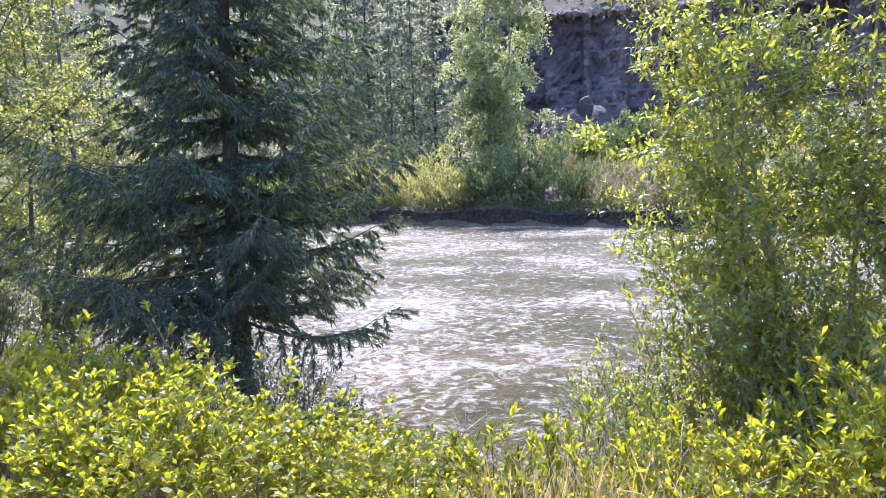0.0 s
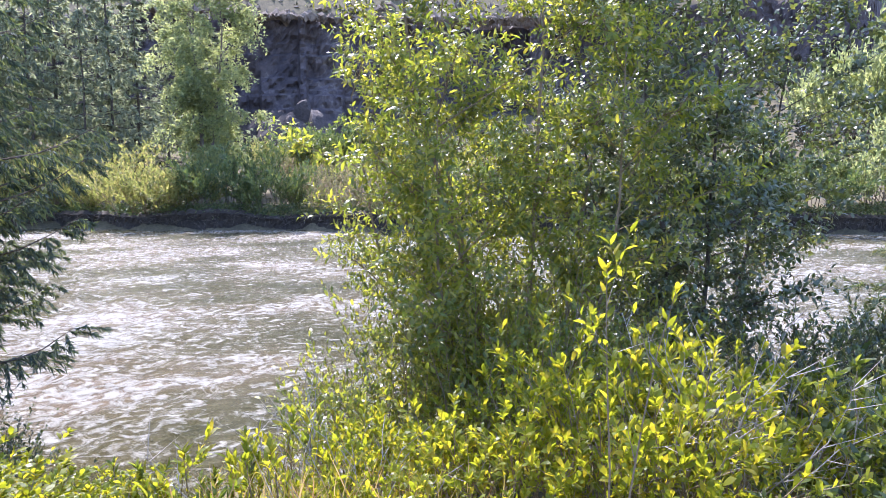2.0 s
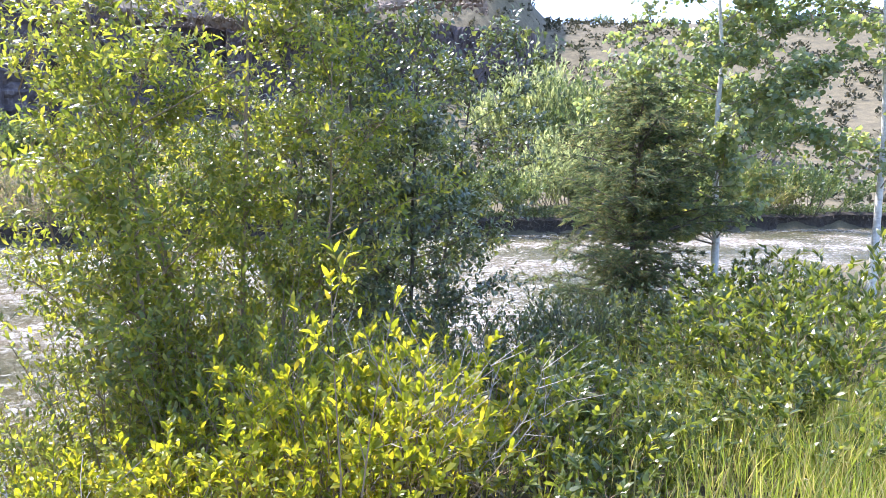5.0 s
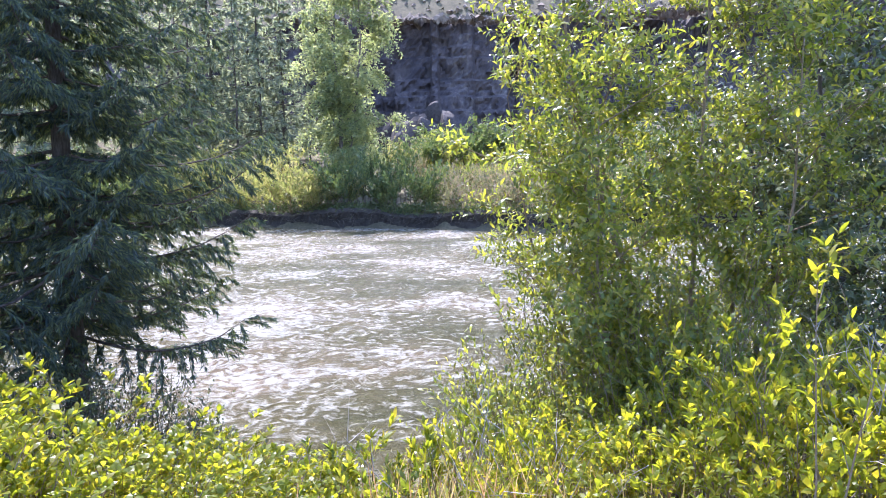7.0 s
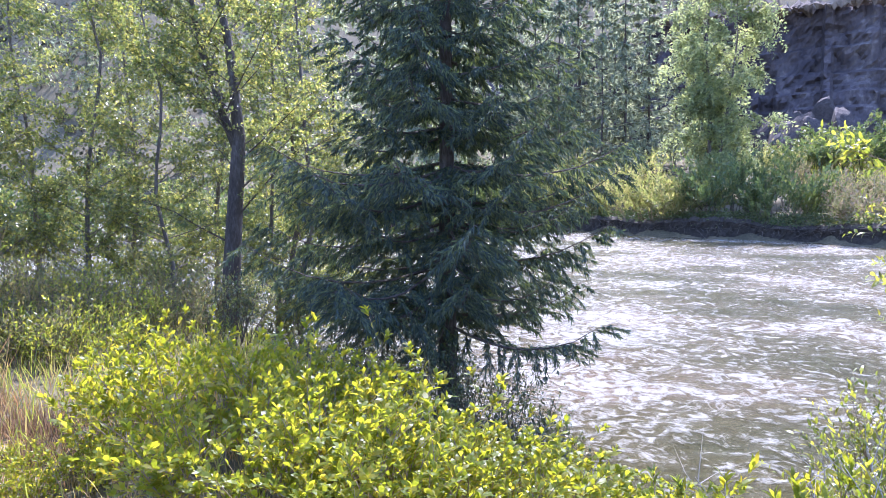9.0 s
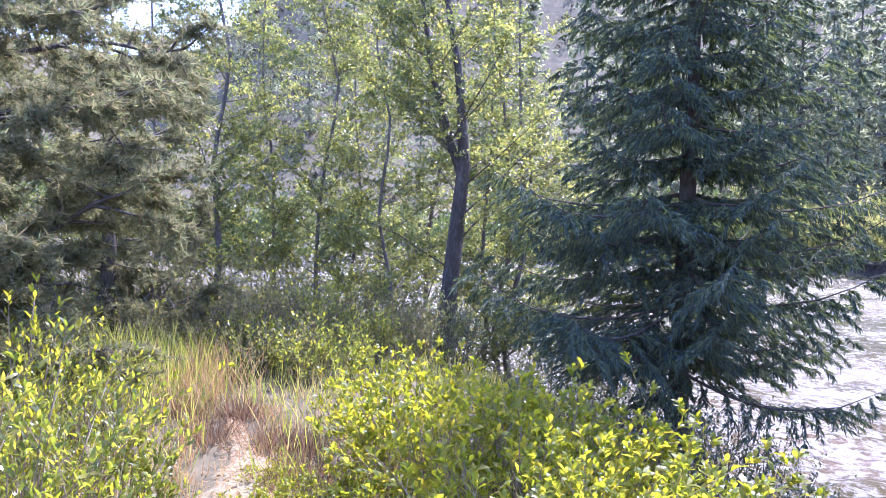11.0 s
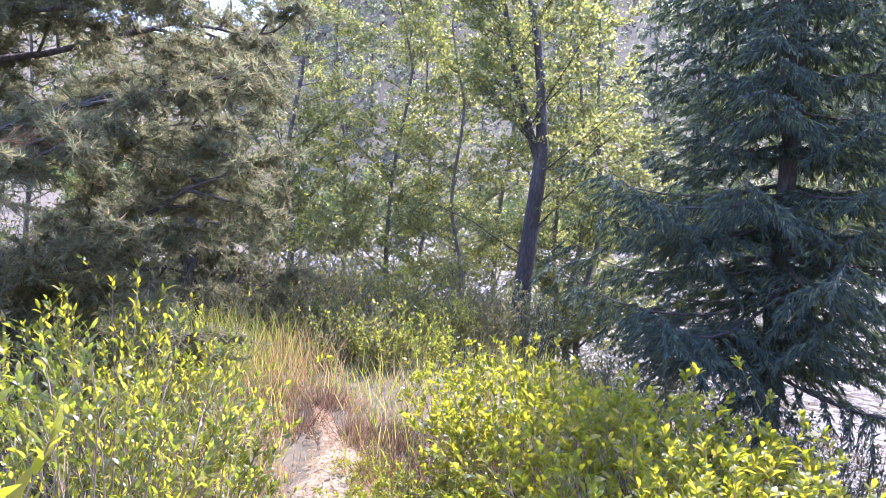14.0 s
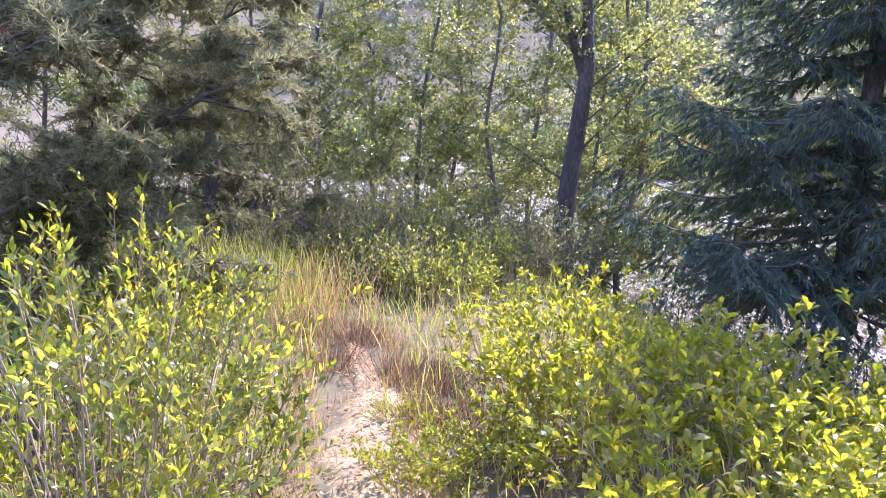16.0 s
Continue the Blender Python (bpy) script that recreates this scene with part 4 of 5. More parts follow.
# bright shrubs along the top of the bank
bush = [shrub("willow_shrub", "bright yellow-green willow shrub with upright leafy shoots", (0, -60 - 2 * i, 1.6), 1.0, 1.1, 32, 13, (0.051, 0.0195), M_SHRUB, 70 + i, side=5, singles=1, gather=0.6, erect=0.5, straggle=0.4, kind="spoon", rosette=8, group="foreground willows") for i in range(4)]
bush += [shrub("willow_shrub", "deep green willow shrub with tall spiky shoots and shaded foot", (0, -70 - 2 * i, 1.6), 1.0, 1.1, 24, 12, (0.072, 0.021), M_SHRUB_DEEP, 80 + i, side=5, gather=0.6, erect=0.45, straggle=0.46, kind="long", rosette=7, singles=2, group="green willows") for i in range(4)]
# dense skirts of the large willow
for i, (az, d, hgt, wd) in enumerate(((11, 5.6, 1.5, 1.1), (15, 5.3, 2.1, 1.4), (20, 5.2, 2.4, 1.5), (25, 5.0, 2.3, 1.5), (30, 5.2, 2.2, 1.4), (35, 5.4, 1.7, 1.4), (18, 4.6, 1.3, 1.1), (27, 4.4, 1.4, 1.1))):
    shrub("willow_sapling", "leafy willow saplings round the foot of the large willow", foot(*polar(az, d)), hgt, wd, 27, 22, (0.056, 0.019), M_WILLOW, 220 + i, side=5, gather=0.7, group="willow saplings")
rs = np.random.RandomState(4)
SPOTS = [  # bearing, distance, height against the first, girth
    (-43, 4.6, 0.95, 1.0), (-40, 3.6, 0.85, 1.0), (-35, 4.4, 0.96, 1.1), (-34, 3.4, 0.85, 1.0), (-29, 4.2, 0.92, 1.2), (-28, 3.2, 0.8, 1.1),
    (-23, 4.4, 0.86, 1.2), (-22, 3.3, 0.78, 1.1), (-17, 4.1, 0.76, 1.1), (-15, 3.2, 0.64, 1.0), (-10, 3.7, 0.62, 0.9), (-8, 2.9, 0.55, 0.9),
    (14, 3.2, 0.6, 0.7), (19, 3.6, 0.8, 0.9), (24, 3.0, 0.8, 0.9),
    (30, 3.4, 1.05, 1.0), (36, 3.2, 1.1, 1.0), (42, 3.7, 1.0, 1.1), (48, 3.9, 0.9, 1.1), (54, 4.2, 0.72, 1.0), (60, 5.0, 0.52, 1.1), (63, 4.3, 0.5, 0.9), (68.5, 4.0, 0.65, 0.9), (51, 3.2, 0.7, 0.9), (57, 3.6, 0.6, 0.8), (66, 5.4, 0.95, 1.2), (70, 4.8, 1.0, 1.1), (63, 6.4, 0.62, 1.2), (68, 7.5, 1.0, 1.3), (73, 6.4, 1.2, 1.2), (61, 8.3, 0.6, 1.2), (66, 9.0, 0.8, 1.3), (-55.6, 4.1, 0.36, 0.42), (-55.2, 4.72, 0.22, 0.3), (-52, 4.15, 0.4, 0.5), (-46, 5.4, 0.75, 0.9), (-46, 4.4, 0.55, 0.7)]
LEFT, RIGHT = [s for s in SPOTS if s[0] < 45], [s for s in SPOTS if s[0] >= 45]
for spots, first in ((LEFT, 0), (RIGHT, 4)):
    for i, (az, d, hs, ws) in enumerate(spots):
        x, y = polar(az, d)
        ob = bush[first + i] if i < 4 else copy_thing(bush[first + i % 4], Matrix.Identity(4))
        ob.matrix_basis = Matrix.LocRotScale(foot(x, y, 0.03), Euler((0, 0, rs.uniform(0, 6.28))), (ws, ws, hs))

# lighter shrub beside the path
for i, (az, d, hs, ws) in enumerate(((-74, 3.5, 1.25, 1.0), (-69.5, 3.7, 1.4, 1.0), (-66, 4.2, 1.15, 1.0), (-63.5, 3.4, 0.8, 0.7), (-72, 2.8, 1.05, 0.9), (-70, 2.55, 1.4, 0.6))):
    x, y = polar(az, d, (-0.94, 0.2))
    ob = shrub("sandbar_willow", "narrow-leaved willow shrub beside the sandy path", foot(x, y), 1.0 * hs, 1.0 * ws, 28, 16, (0.044, 0.013), M_SHRUB if i % 3 == 1 else M_SHRUB_GREEN, 90 + i, side=5, gather=0.7, rosette=5, erect=0.5, group="path willows")

# small-leaved thicket between the path and the grove
for i, (az, d, hgt, wd) in enumerate(((-56, 9.0, 1.5, 1.5), (-60, 8.0, 1.4, 1.4), (-52, 9.6, 1.3, 1.4), (-47, 9.2, 1.2, 1.4), (-42, 9.0, 1.1, 1.3), (-49, 7.6, 1.1, 1.3), (-44, 7.4, 1.0, 1.3), (-38, 8.4, 1.0, 1.3), (-64, 9.5, 1.5, 1.6), (-53, 6.8, 0.8, 0.9), (-57, 7.2, 1.1, 1.0), (-50, 6.5, 0.75, 1.0), (-46, 6.4, 0.75, 1.0), (-54, 8.4, 1.2, 1.3), (-40, 7.4, 0.8, 1.1), (-66, 11, 2.3, 2.2), (-61, 11.5, 2.0, 2.0), (-72, 11, 2.3, 2.2), (-79, 11, 2.2, 2.2), (-73, 8.4, 1.6, 1.6), (-78, 7.8, 1.5, 1.6), (-69, 8.0, 1.3, 1.5), (-84, 8.2, 1.6, 1.6))):
    x, y = polar(az, d, (-0.94, 0.2))
    shrub("thicket_shrub", "small-leaved grey-green shrub at the edge of the grove", foot(x, y), hgt, wd, 44, 14, (0.042, 0.021), M_THICKET if i % 3 else M_WILLOW, 200 + i, M_GROVEBARK if i % 2 else M_TWIG, 5, straggle=0.42, kind="small", group="thicket shrubs")

shrub("willow_sprig", "thin willow stem with long yellow-green leaves near the path", foot(-2.3, 0.32), 1.58, 0.2, 2, 12, (0.075, 0.019), M_SHRUB, 120, side=2, lean=0.2, straggle=0.1, rosette=5)

shrub("willow_sprig", "tall leaning willow shoot with pale yellow-green leaves", foot(1.38, 2.1), 1.34, 0.3, 2, 16, (0.05, 0.016), M_SHRUB, 121, side=2, lean=0.2, straggle=0.05, rosette=6)

def dead_shrub(at, seed):
    rng = np.random.RandomState(seed)
    ob = thing("dead_shrub", "leafless grey twigs of a dead shrub among the willows", "shrub", at, "dead shrubs")
    for _ in range(13):
        wood = Geo()
        w = ring_dirs(rng, 1, 0.75, 1.4)[0]
        ln = rng.uniform(0.7, 1.2)
        line = bent(rng, rng.normal(0, 0.1, 3) * (1, 1, 0), w, ln, 8, -0.12, 0.3)
        tube(wood, line, np.linspace(0.0042, 0.0014, 8), 4)
        b = along(line, rng.uniform(0.3, 1, 6))
        blades(wood, b, b + unit(w + ring_dirs(rng, 6, -0.5, 0.8) * 1.3) * rng.uniform(0.08, 0.28, (6, 1)), 0.0022)
        part("branch", wood, M_GREYTWIG, ob)


# scattered shoots and dry stalks on the slope down to the water
for i, (az, d, hgt) in enumerate(((-6, 3.3, 0.72), (-3.5, 2.9, 0.5), (-1, 3.4, 0.8), (1.5, 3.0, 0.6), (4, 3.5, 0.78), (6.5, 3.1, 0.62), (8.5, 3.6, 0.9), (10.5, 3.2, 0.7), (12.5, 3.8, 0.9), (-0.5, 2.6, 0.36), (5.5, 2.5, 0.36))):
    shrub("willow_sprig", "few upright willow shoots with yellow-green leaf tufts on the slope", foot(*polar(az, d)), hgt, 0.34, 5, 16, (0.058, 0.018), M_SHRUB if i % 3 else M_SHRUB_GREEN, 260 + i, side=3, gather=0.6, erect=0.5, rosette=6, group="slope sprigs")
for i, (az, d) in enumerate(((7.5, 3.3), (11, 3.0))):
    dead_shrub(foot(*polar(az, d), 0.25), 130 + i)

# dark twiggy shrub round the spruce's foot, bare twigs in front of the willow
for i, (x, y, hgt, wd) in enumerate(((-2.3, 6.9, 1.5, 1.4), (-1.75, 6.2, 1.0, 1.2), (-3.1, 6.6, 1.3, 1.3), (-4.6, 7.2, 1.1, 1.3), (-5.6, 6.6, 1.1, 1.3), (-2.75, 7.15, 1.25, 1.4), (-1.95, 6.55, 1.1, 1.3), (-3.8, 6.9, 1.2, 1.4))):
    shrub("bank_shrub", "dark twiggy shrub with small leaves under the spruce", foot(x, y), hgt, wd, 44, 16, (0.036, 0.021), M_DARKLEAF, 100 + i, M_BARK, 4, kind="small", group="bank shrubs")


for i, (az, d) in enumerate(((39, 3.25), (42, 3.3), (45, 3.45))):
    dead_shrub(foot(*polar(az, d)), 110 + i)

# ---- grass ----
def grass(name, label, where, count, high, material, seed, wide=0.007):
    """where: a function giving a chance 0 to 1 at x, y inside its box (x0, x1, y0, y1)."""
    box, chance = where
    rng = np.random.RandomState(seed)
    x, y = rng.uniform(box[0], box[1], count * 3), rng.uniform(box[2], box[3], count * 3)
    keep = rng.rand(count * 3) < chance(x, y)
    x, y = x[keep][:count], y[keep][:count]
    n = len(x)
    p = np.stack([x, y, height(x, y) - 0.01], 1)
    d = unit(np.stack([rng.normal(0, 0.25, n), rng.normal(0, 0.25, n), np.ones(n)], 1))
    h = high * rng.uniform(0.45, 1.1, n)
    geo = Geo()
    leaves(geo, p, d, rng.normal(0, 1, (n, 3)), h, np.full(n, wide), 0.22)
    ob = new(name, geo.mesh(name, material))
    tagged(ob, label, "grass", kind="stuff")


def blob(cx, cy, r):
    return lambda x, y: np.exp(-((x - cx) ** 2 + (y - cy) ** 2) / r**2)


def off_path(x, y):
    t = np.clip(((x + 2.55) * (-2.35) + (y - 1.42) * 1.76) / (2.35**2 + 1.76**2), 0, 1)
    return np.clip((np.hypot(x + 2.55 + 2.35 * t, y - 1.42 - 1.76 * t) - 0.13) / 0.22, 0, 1)


def strip(x, y, x0, y0, x1, y1, r):
    t = np.clip(((x - x0) * (x1 - x0) + (y - y0) * (y1 - y0)) / ((x1 - x0) ** 2 + (y1 - y0) ** 2), 0, 1)
    return np.exp(-((x - x0 - t * (x1 - x0)) ** 2 + (y - y0 - t * (y1 - y0)) ** 2) / r**2)


grass("dry_grass", "tan dry grass beside the path", ((-7.5, -3, 1.5, 5.5), lambda x, y: off_path(x, y) * strip(x, y, -5.2, 3.15, -6.3, 3.8, 0.24)), 3600, 0.5, M_STRAW, 1, 0.006)
grass("path_grass", "short dry tufts along the path's edges", ((-6, -2, 0.5, 4.5), lambda x, y: (off_path(x, y) < 0.95) * (0.10 + off_path(x, y))), 7000, 0.15, M_STRAW, 7, 0.005)
grass("tall_grass", "tall yellow-green grass by the juniper", ((-9.5, -4.5, 2.2, 7), lambda x, y: off_path(x, y) * np.exp(-((x + 6.45) ** 2 + (y - 2.95) ** 2) / 0.42)), 9000, 0.62, M_GRASS, 2, 0.005)
grass("grove_grass", "matted dry and green grass under the grove", ((-12, -2, 1.5, 9), lambda x, y: off_path(x, y) * (near_bank(x) - y > 0.3) * np.exp(-((x + 6.0) ** 2 + (y - 4.6) ** 2) / 7.0)), 8000, 0.2, M_GRASS, 8, 0.006)
grass("litter_grass", "short straw and litter beside the path", ((-7, -1, 0.5, 6), lambda x, y: off_path(x, y) * np.exp(-((x + 3.9) ** 2 + (y - 3.0) ** 2) / 2.2)), 8000, 0.13, M_STRAW, 9, 0.006)
grass("bank_grass", "green grass on the bank", ((2, 8, -1.0, 5), lambda x, y: np.exp(-((x - 4.2) ** 2 + (y - 1.05) ** 2) / 1.1)), 42000, 0.38, M_GRASS, 3, 0.005)
grass("undergrowth_grass", "mixed grass under the shrubs", ((-12, 10, 0.8, 11), lambda x, y: off_path(x, y) * (near_bank(x) - y > 0.3) * 0.9), 14000, 0.34, M_GRASS, 4)
grass("stalk_grass", "tan seeding grass stalks on the slope", ((-0.6, 1.2, 2.0, 3.4), lambda x, y: np.exp(-((x - 0.3) ** 2 + (y - 2.6) ** 2) / 0.25)), 420, 0.5, M_STRAW, 10, 0.005)
grass("far_meadow", "light green meadow grass across the river", ((4, 30, 44, 66), lambda x, y: np.exp(-((x - 13) ** 2 / 60 + (y - 55) ** 2 / 40))), 5000, 0.9, M_GRASS, 5, 0.1)

def tuft(at, seed):
    rng = np.random.RandomState(seed)
    ob = thing("bunchgrass", "brown withered tuft of bunchgrass at the path's edge", "grass", at)
    geo = Geo()
    n = 300
    p = rng.normal(0, 0.07, (n, 3)) * (1, 1, 0)
    leaves(geo, p, np.stack([p[:, 0] * 5, p[:, 1] * 5, np.ones(n)], 1) + rng.normal(0, 0.2, (n, 3)), rng.normal(0, 1, (n, 3)), rng.uniform(0.1, 0.27, n), np.full(n, 0.005), 0.25)
    tagged(part("blade_mass", geo, M_DEADLEAF, ob), kind="stuff")


tuft(foot(-4.35, 3.08), 1)
tuft(foot(-4.1, 3.15), 2)
tuft(foot(-5.45, 3.1), 3)
tuft(foot(-5.0, 3.3), 4)
tuft(foot(-4.75, 2.85), 5)
tuft(foot(-3.75, 2.8), 6)

# the sandy path
pts = along(np.array([(-1.4, 0.2, 0), (-2.55, 1.42, 0), (-3.42, 2.2, 0), (-4.13, 2.74, 0), (-4.95, 3.18, 0)]), np.linspace(0, 1, 220))
t2 = unit(np.gradient(pts, axis=0))
nrm = np.stack([-t2[:, 1], t2[:, 0], 0 * t2[:, 0]], 1)
cols = np.linspace(-1, 1, 25)
k = np.linspace(0, 119, 220)
halfw = 0.32 - 0.1 * k / 119 + 0.05 * np.sin(k * 0.11) + 0.03 * np.sin(k * 0.37)
halfw = halfw * np.clip(np.minimum(k / 10, (119 - k) / 45 + 0.12), 0.12, 1)
ragged = 1 + 0.07 * np.stack([np.sin(k * 0.83) + np.sin(k * 1.9 + 1), np.sin(k * 0.71 + 2) + np.sin(k * 2.1)], 1)
V = pts[:, None] + nrm[:, None] * (halfw[:, None] * cols[None] * np.where(cols[None] < 0, ragged[:, :1], ragged[:, 1:]))[..., None]
V[..., 2] = height(V[..., 0], V[..., 1]) + 0.035 - 0.05 * cols[None] ** 4 + 0.010 * ripple(V[..., 0], V[..., 1], 14.0, 61) + 0.006 * ripple(V[..., 0], V[..., 1], 37.0, 62)
g = Geo()
g.add(V, grid_faces(220, 25))
tagged(new("path", g.mesh("path", M_SAND, True)), "narrow trodden path of pale sand", "path", kind="structure")


def path_litter():
    """Dry leaves, straw bits and crumbs of earth lying on the sand."""
    rng = np.random.RandomState(164)
    n = 2600
    s, side = rng.uniform(0.0, 1, n), np.clip(rng.normal(0, 0.75, n), -1.5, 1.5)
    i = (s * 219).astype(int)
    p = pts[i] + nrm[i] * (halfw[i] * side)[:, None]
    p[:, 2] = height(p[:, 0], p[:, 1]) + np.where(abs(side) < 1, 0.035 - 0.05 * side**4, 0.0) + rng.uniform(0.004, 0.012, n)
    geo = Geo()
    leaves(geo, p, ring_dirs(rng, n, -0.1, 0.2), np.array([[0, 0, 1.0]]) + rng.normal(0, 0.3, (n, 3)), rng.uniform(0.012, 0.06, n), rng.uniform(0.003, 0.012, n), 0.15, "small")
    tagged(new("path_litter", geo.mesh("path_litter", M_STRAW)), "dry leaves and straw bits scattered on the sand", "litter", kind="stuff")


path_litter()

# ---- across the river ----
far = {}
for i in range(3):
    far["light", i] = shrub("far_willow", "light yellow-green willow thicket on the far bank", (0, -80 - 5 * i, 1), 3.6, 4.6, 44, 28, (0.19, 0.08), M_FARWILLOW, 130 + i, side=6, far_off=True, kind="small", r=0.02, lean=0.75, group="far bank willows")
    far["green", i] = shrub("far_alder", "dark green alder thicket on the far bank", (8, -80 - 5 * i, 1), 3.6, 4.6, 40, 26, (0.21, 0.11), M_FARGREEN, 140 + i, M_BARK, side=6, far_off=True, kind="small", r=0.02, lean=0.75, group="far bank alders")
    far["scrub", i] = shrub("far_scrub", "olive and tan brush on the far bank", (24, -80 - 5 * i, 1), 3.4, 4.2, 30, 22, (0.20, 0.09), M_FARSCRUB, 145 + i, M_GREYTWIG, side=6, far_off=True, kind="small", r=0.02, lean=0.75, group="far bank brush")
    far["pale", i] = shrub("far_cottonwood", "pale grey-green cottonwood saplings on the far bank", (32, -80 - 5 * i, 1), 3.6, 4.2, 40, 24, (0.2, 0.1), M_COTTON, 155 + i, M_GROVEBARK, side=6, far_off=True, kind="small", r=0.02, lean=0.7, group="far bank cottonwoods")
placed = {}


def put(kind, x, y, s, sz, turn):
    n = placed.get(kind, 0)
    placed[kind] = n + 1
    ob = far[kind, n] if n < 3 else copy_thing(far[kind, n % 3], Matrix.Identity(4))
    ob.matrix_basis = Matrix.LocRotScale(foot(x, y, 0.1), Euler((0, 0, turn)), (s, s, sz))


rs = np.random.RandomState(6)
FAR_SPOTS = [("light", -5.4, 42.6, 1.3, 1.25), ("light", -8.6, 45.0, 0.8, 0.8), ("light", -2.6, 42.0, 0.9, 0.95), ("green", 0.6, 41.2, 1.0, 1.25), ("green", 3.6, 39.8, 0.9, 1.15), ("scrub", 7.4, 39.0, 0.8, 0.75),
             ("scrub", 10.0, 37.6, 0.9, 0.85), ("scrub", 8.4, 44, 0.9, 0.8), ("scrub", 5.2, 46, 0.8, 0.8), ("scrub", 13.2, 37.0, 1.0, 0.9), ("scrub", 12, 43, 0.9, 0.8), ("scrub", 16.5, 36.5, 0.9, 0.9),
             ("light", -11.5, 48, 1.3, 1.35), ("light", -14, 46.5, 1.1, 1.3), ("green", -17.5, 46, 1.1, 1.2), ("green", -22, 46, 1.2, 1.3), ("light", -26, 45, 1.2, 1.3), ("green", -31, 46, 1.3, 1.4), ("green", -36, 46, 1.3, 1.5), ("green", -42, 47, 1.4, 1.6), ("green", -50, 46, 1.6, 1.6), ("green", -56, 46, 1.6, 1.6), ("light", -62, 46, 1.7, 1.6), ("green", -68, 46, 1.7, 1.7), ("green", 6.5, 57, 1.3, 0.9), ("green", 9.4, 58, 1.6, 1.25), ("green", 12.0, 60, 1.4, 1.0), ("light", 4.8, 56, 1.1, 0.9), ("green", 15.5, 61, 1.4, 1.0),
             ("green", 20, 36, 1.0, 1.0), ("scrub", 23, 36.5, 1.1, 1.1), ("green", 26.5, 36, 1.1, 1.1), ("scrub", 30, 36.5, 1.1, 1.0), ("green", 34, 37, 1.1, 1.1), ("light", 38, 37.5, 1.1, 1.1), ("green", 42, 38, 1.1, 1.2),
             ("green", 46, 39, 1.2, 1.2), ("pale", 50, 41, 1.1, 1.4), ("pale", 53, 43, 1.2, 1.7), ("green", 56, 43, 1.1, 1.2), ("pale", 59, 46, 1.1, 1.3), ("green", 62, 46, 1.2, 1.3), ("light", 66, 48, 1.2, 1.2), ("green", 70, 50, 1.3, 1.3),
             ("pale", 48.5, 70, 2.0, 3.2), ("pale", 51, 72, 1.9, 3.0), ("green", 53.5, 68, 1.8, 2.6), ("pale", 58, 78, 2.4, 3.2), ("pale", 61.5, 80, 2.2, 3.0), ("green", 65, 74, 2.2, 2.8), ("green", 55, 190, 0.9, 1.1), ("green", 52.6, 195, 0.8, 0.7), ("green", 57.5, 192, 0.7, 0.6), ("green", 40, 60, 1.6, 1.4), ("green", 30, 58, 1.6, 1.3), ("green", 22, 56, 1.5, 1.2)]
for kind, az, d, s, sz in FAR_SPOTS:
    x, y = polar(az, d)
    put(kind, x, y, s, sz, rs.uniform(0, 6.28))


def scrub():
    """Sage and low brush all over the slopes."""
    rng = np.random.RandomState(160)
    n = 5600
    az = np.radians(np.where(rng.rand(n) < 0.36, rng.uniform(-50, 46, n), np.where(rng.rand(n) < 0.4, rng.uniform(-80, -48, n), rng.uniform(44, 82, n))))
    d = 215 - 160 * rng.rand(n) ** 1.3
    x, y = d * np.sin(az), d * np.cos(az)
    ok = (y > far_bank(x) + 4)
    x, y, d = x[ok], y[ok], d[ok]
    n, k = len(x), 14
    s = rng.uniform(0.5, 1.3, n) * (0.6 + d / 150)
    w = ring_dirs(rng, n * k, 0.05, 1.5)
    c = np.stack([x, y, height(x, y) + 0.05 * s], 1)
    p = np.repeat(c, k, 0) + w * np.repeat(s, k)[:, None] * rng.uniform(0.05, 0.5, (n * k, 1))
    geo = Geo()
    leaves(geo, p, w + rng.normal(0, 0.5, (n * k, 3)), rng.normal(0, 1, (n * k, 3)), np.repeat(s, k) * 0.42, np.repeat(s, k) * 0.26, 0.1, "small")
    tagged(new("scrub", geo.mesh("scrub", M_SAGE)), "grey-green sagebrush scattered over the hillside", "brush", kind="stuff")


scrub()

def bank_brush():
    """Low overhanging twigs and leaves along the far waterline."""
    rng = np.random.RandomState(161)
    n = 34000
    x = rng.uniform(-24, 58, n)
    y = far_bank(x) + rng.uniform(0.15, 1.9, n)
    clump = 0.5 + 0.5 * ripple(x, x * 0, 1.3, 41)
    p = np.stack([x, y, np.maximum(height(x, y), 0.45) + rng.uniform(-0.05, 0.3, n) + 0.75 * clump * rng.rand(n)], 1)
    geo = Geo()
    leaves(geo, p, ring_dirs(rng, n, -0.7, 0.9), rng.normal(0, 1, (n, 3)), rng.uniform(0.10, 0.24, n), rng.uniform(0.05, 0.11, n), 0.1, "small")
    tagged(new("bank_brush", geo.mesh("bank_brush", M_FARGREEN)), "low dark brush overhanging the far waterline", "brush", kind="stuff")


bank_brush()

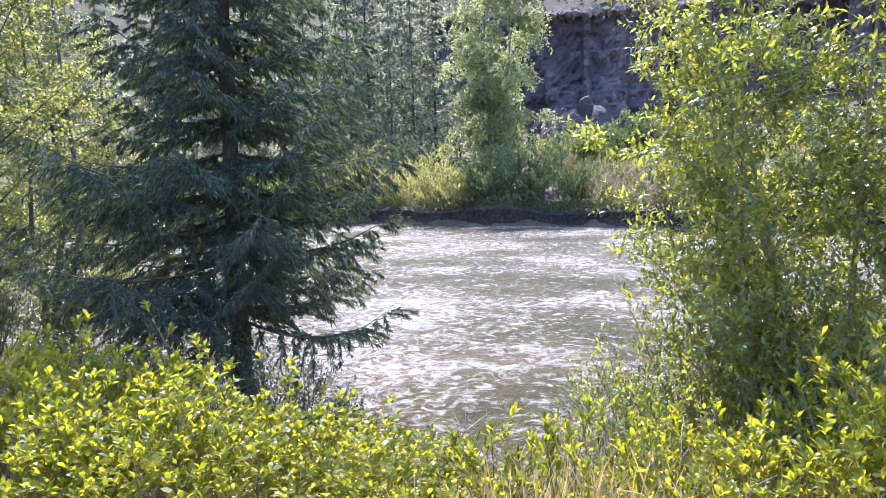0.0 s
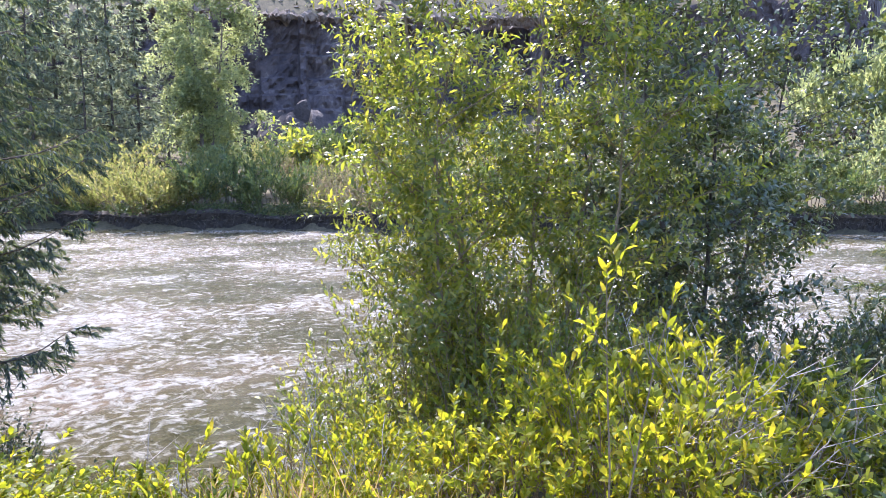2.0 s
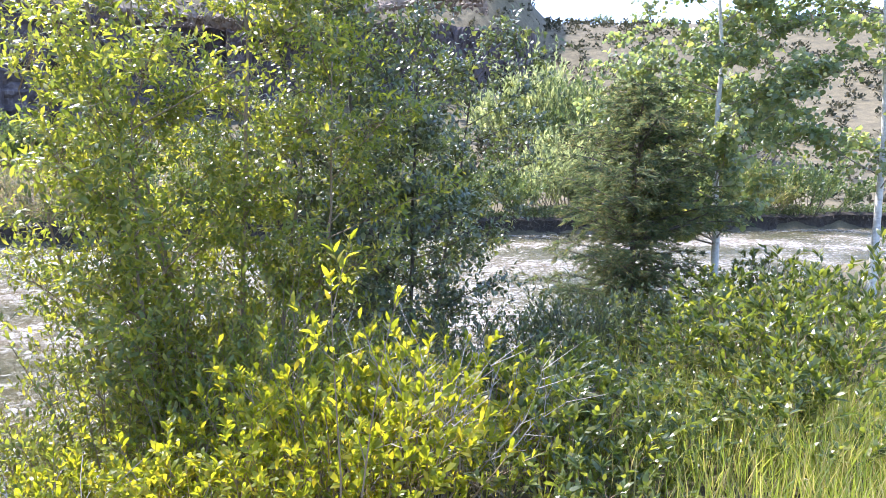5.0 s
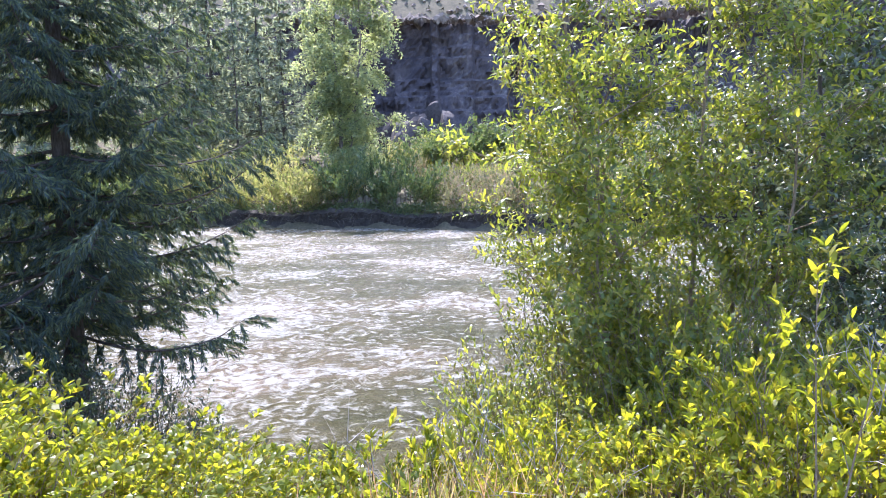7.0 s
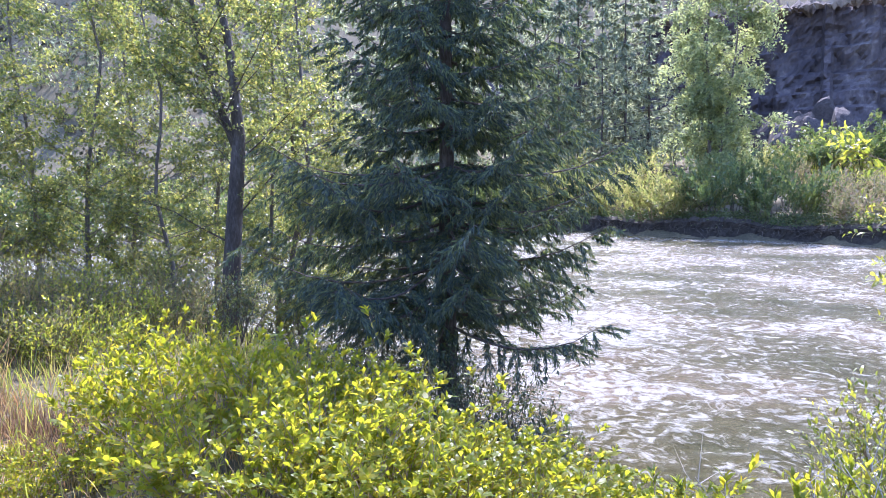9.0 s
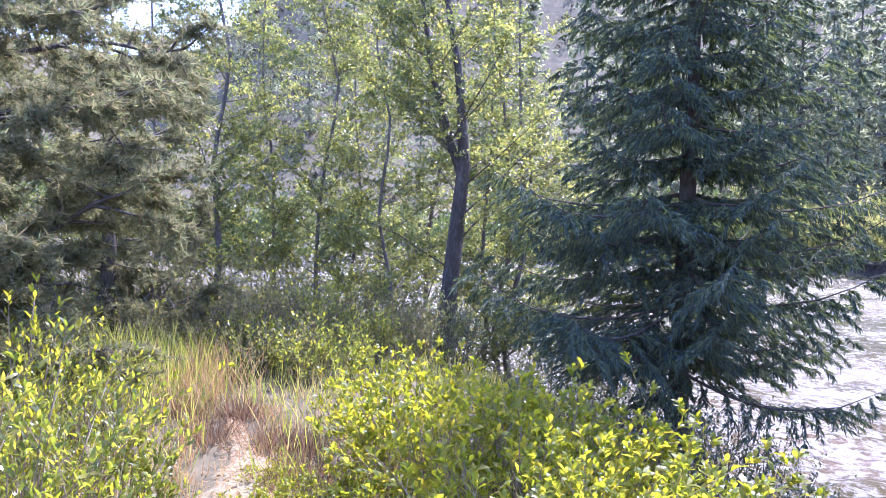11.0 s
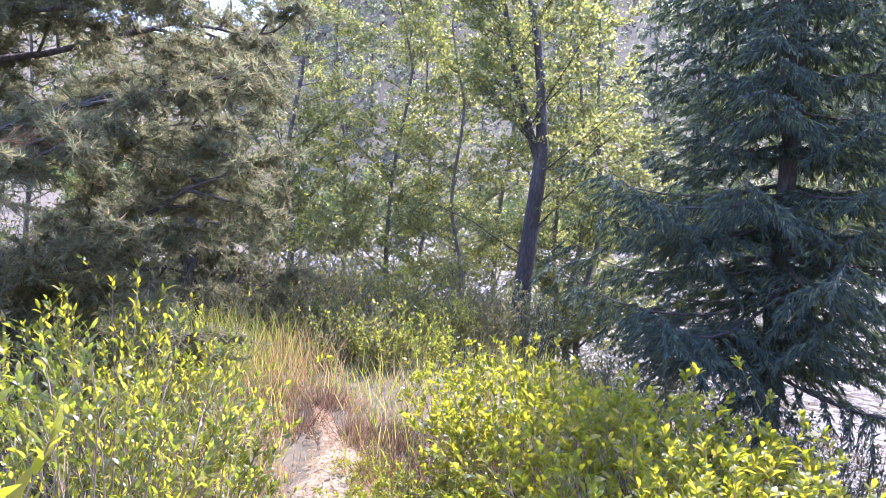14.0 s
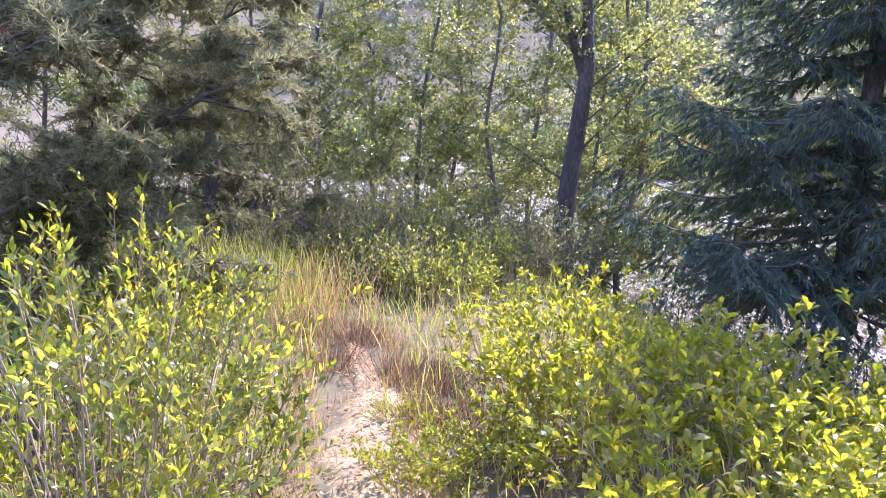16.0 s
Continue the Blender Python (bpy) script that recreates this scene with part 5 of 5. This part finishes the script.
def cut_bank():
    """The undercut edge of the far bank, coloured dark for wet soil and overhang shade, with roots and sticks hanging
    to the water.
    """
    rng = np.random.RandomState(163)
    x = np.arange(-26, 60, 0.12)
    v = np.linspace(0, 1, 7)
    top = 0.92 + 0.2 * ripple(x, x * 0, 1.1, 51) + 0.08 * ripple(x, x * 0, 5.0, 52)
    y = (far_bank(x) - 0.12)[:, None] + 0.22 * np.sin(v * 3.1)[None] * (1 + 0.6 * ripple(x, x * 0, 2.3, 53))[:, None] + rng.normal(0, 0.03, (len(x), 7))
    y[:, -1] += 0.5
    z = -0.15 + (top + 0.15)[:, None] * v[None] + rng.normal(0, 0.015, (len(x), 7))
    geo = Geo()
    geo.add(np.stack([np.repeat(x[:, None], 7, 1), y, z], -1), grid_faces(len(x), 7))
    tagged(new("bank_edge", geo.mesh("bank_edge", M_SHADED_SOIL)), "dark undercut earth edge of the far bank", "ground", kind="structure")
    n = 1500
    bx = rng.uniform(-25, 59, n)
    b = np.stack([bx, far_bank(bx) + rng.uniform(-0.15, 0.2, n), rng.uniform(0.35, 0.85, n)], 1)
    w = np.stack([rng.normal(0, 0.6, n), rng.uniform(-0.6, 0.0, n), rng.uniform(-0.9, 0.25, n)], 1)
    geo = Geo()
    blades(geo, b, b + w * rng.uniform(0.3, 0.9, (n, 1)), rng.uniform(0.008, 0.022, n))
    tagged(new("bank_roots", geo.mesh("bank_roots", M_BARK)), "bare roots and sticks hanging over the far waterline", "roots", kind="stuff")


cut_bank()


def rubble():
    """Broken rock along the cliff's rim and on the scree above it."""
    rng = np.random.RandomState(162)
    n = 3600
    az = np.radians(rng.uniform(-6, 46, n))
    d = 88 + 40 * rng.rand(n) ** 1.5
    x, y = d * np.sin(az), d * np.cos(az)
    s = rng.uniform(0.2, 1.0, n) ** 1.8 * 0.95
    rim = 21.6 + 0.12 * (d - 88) + 6.0 * sm((x - 40) / 35)
    c = np.stack([x, y, np.maximum(height(x, y), rim) + 0.2 * s], 1)
    corners = np.array([(1, 0, 0), (-1, 0, 0), (0, 1, 0), (0, -1, 0), (0, 0, 1), (0, 0, -1)], float)
    v = c[:, None] + (corners[None] + rng.normal(0, 0.28, (n, 6, 3))) * s[:, None, None] * rng.uniform(0.5, 1.1, (n, 1, 3))
    f = np.array([(0, 2, 4), (2, 1, 4), (1, 3, 4), (3, 0, 4), (2, 0, 5), (1, 2, 5), (3, 1, 5), (0, 3, 5)])
    geo = Geo()
    geo.add(v, (np.arange(n)[:, None, None] * 6 + f).reshape(-1, 3))
    tagged(new("rubble", geo.mesh("rubble", M_SCREE)), "broken tan rock on the rim above the cliff", "rock", kind="stuff")


rubble()

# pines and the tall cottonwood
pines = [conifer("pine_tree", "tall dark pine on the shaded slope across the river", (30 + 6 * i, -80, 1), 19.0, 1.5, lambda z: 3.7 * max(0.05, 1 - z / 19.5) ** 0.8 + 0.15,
                 20, 5, 170 + i, (0.38, 0.14), (2.2, 2, 5), M_HAZY_PINE, droop=0.3, r0=0.12, group="far pines", hang=0.3, far_off=True, spread=(0.35, 1.1)) for i in range(3)]
PINES = [(-12.6, 60, 1.1), (-11.0, 64, 1.2), (-9.2, 58, 1.0), (-7.4, 62, 1.15), (-5.6, 66, 1.1), (-14.5, 63, 1.2), (-17, 60, 1.0), (-19.5, 66, 1.2), (-22, 62, 1.1), (-25, 68, 1.2), (-23.4, 58, 1.2), (-26.6, 60, 1.25), (-28, 64, 1.0), (-31, 70, 1.2), (-34, 66, 1.1),
         (-3.6, 70, 1.1), (-8.2, 76, 1.2), (-10.2, 80, 1.1), (-13.4, 78, 1.2), (-6.4, 84, 1.1), (-1.0, 80, 1.0), (0.2, 72, 0.8), (-16, 82, 1.1), (-20.5, 84, 1.1), (-37, 76, 1.2), (-40, 84, 1.2), (-43, 90, 1.2), (-46, 100, 1.2), (-49, 110, 1.1),
         (-52, 120, 1.1), (-54, 150, 1.1), (-56, 170, 1.0), (-58.5, 165, 1.0), (-60, 185, 1.0), (-62.5, 180, 0.9), (-57, 140, 0.9), (-53.5, 185, 1.2), (-48, 160, 1.1), (-51, 190, 1.1)]
for i, (az, d, s) in enumerate(PINES):
    x, y = polar(az, d)
    ob = pines[i] if i < 3 else copy_thing(pines[i % 3], Matrix.Identity(4))
    ob.matrix_basis = Matrix.LocRotScale(foot(x, y, 0.3), Euler((0, 0, rs.uniform(0, 6.28))), (s * rs.uniform(0.8, 1.3),) * 2 + (s * rs.uniform(0.75, 1.2),))
broadleaf("tall_cottonwood", "tall pale-green cottonwood with drooping foliage across the river", "tree", foot(*polar(-1.2, 48)),
          [[(0, 0, 0), (0.1, 0, 5), (-0.2, 0, 10), (0.1, 0, 17)], [(0.2, 0, 0), (1.0, 0.3, 5), (1.6, 0.3, 10), (1.5, 0, 15)]],
          76, lambda s: 2.9 - 0.7 * s, 0.35, 7, 1.3, 20, (0.25, 0.12), M_COTTON, M_GROVEBARK, 181, kind="small", low=0.1, droop=0.9, r0=0.16, gather=0.7)
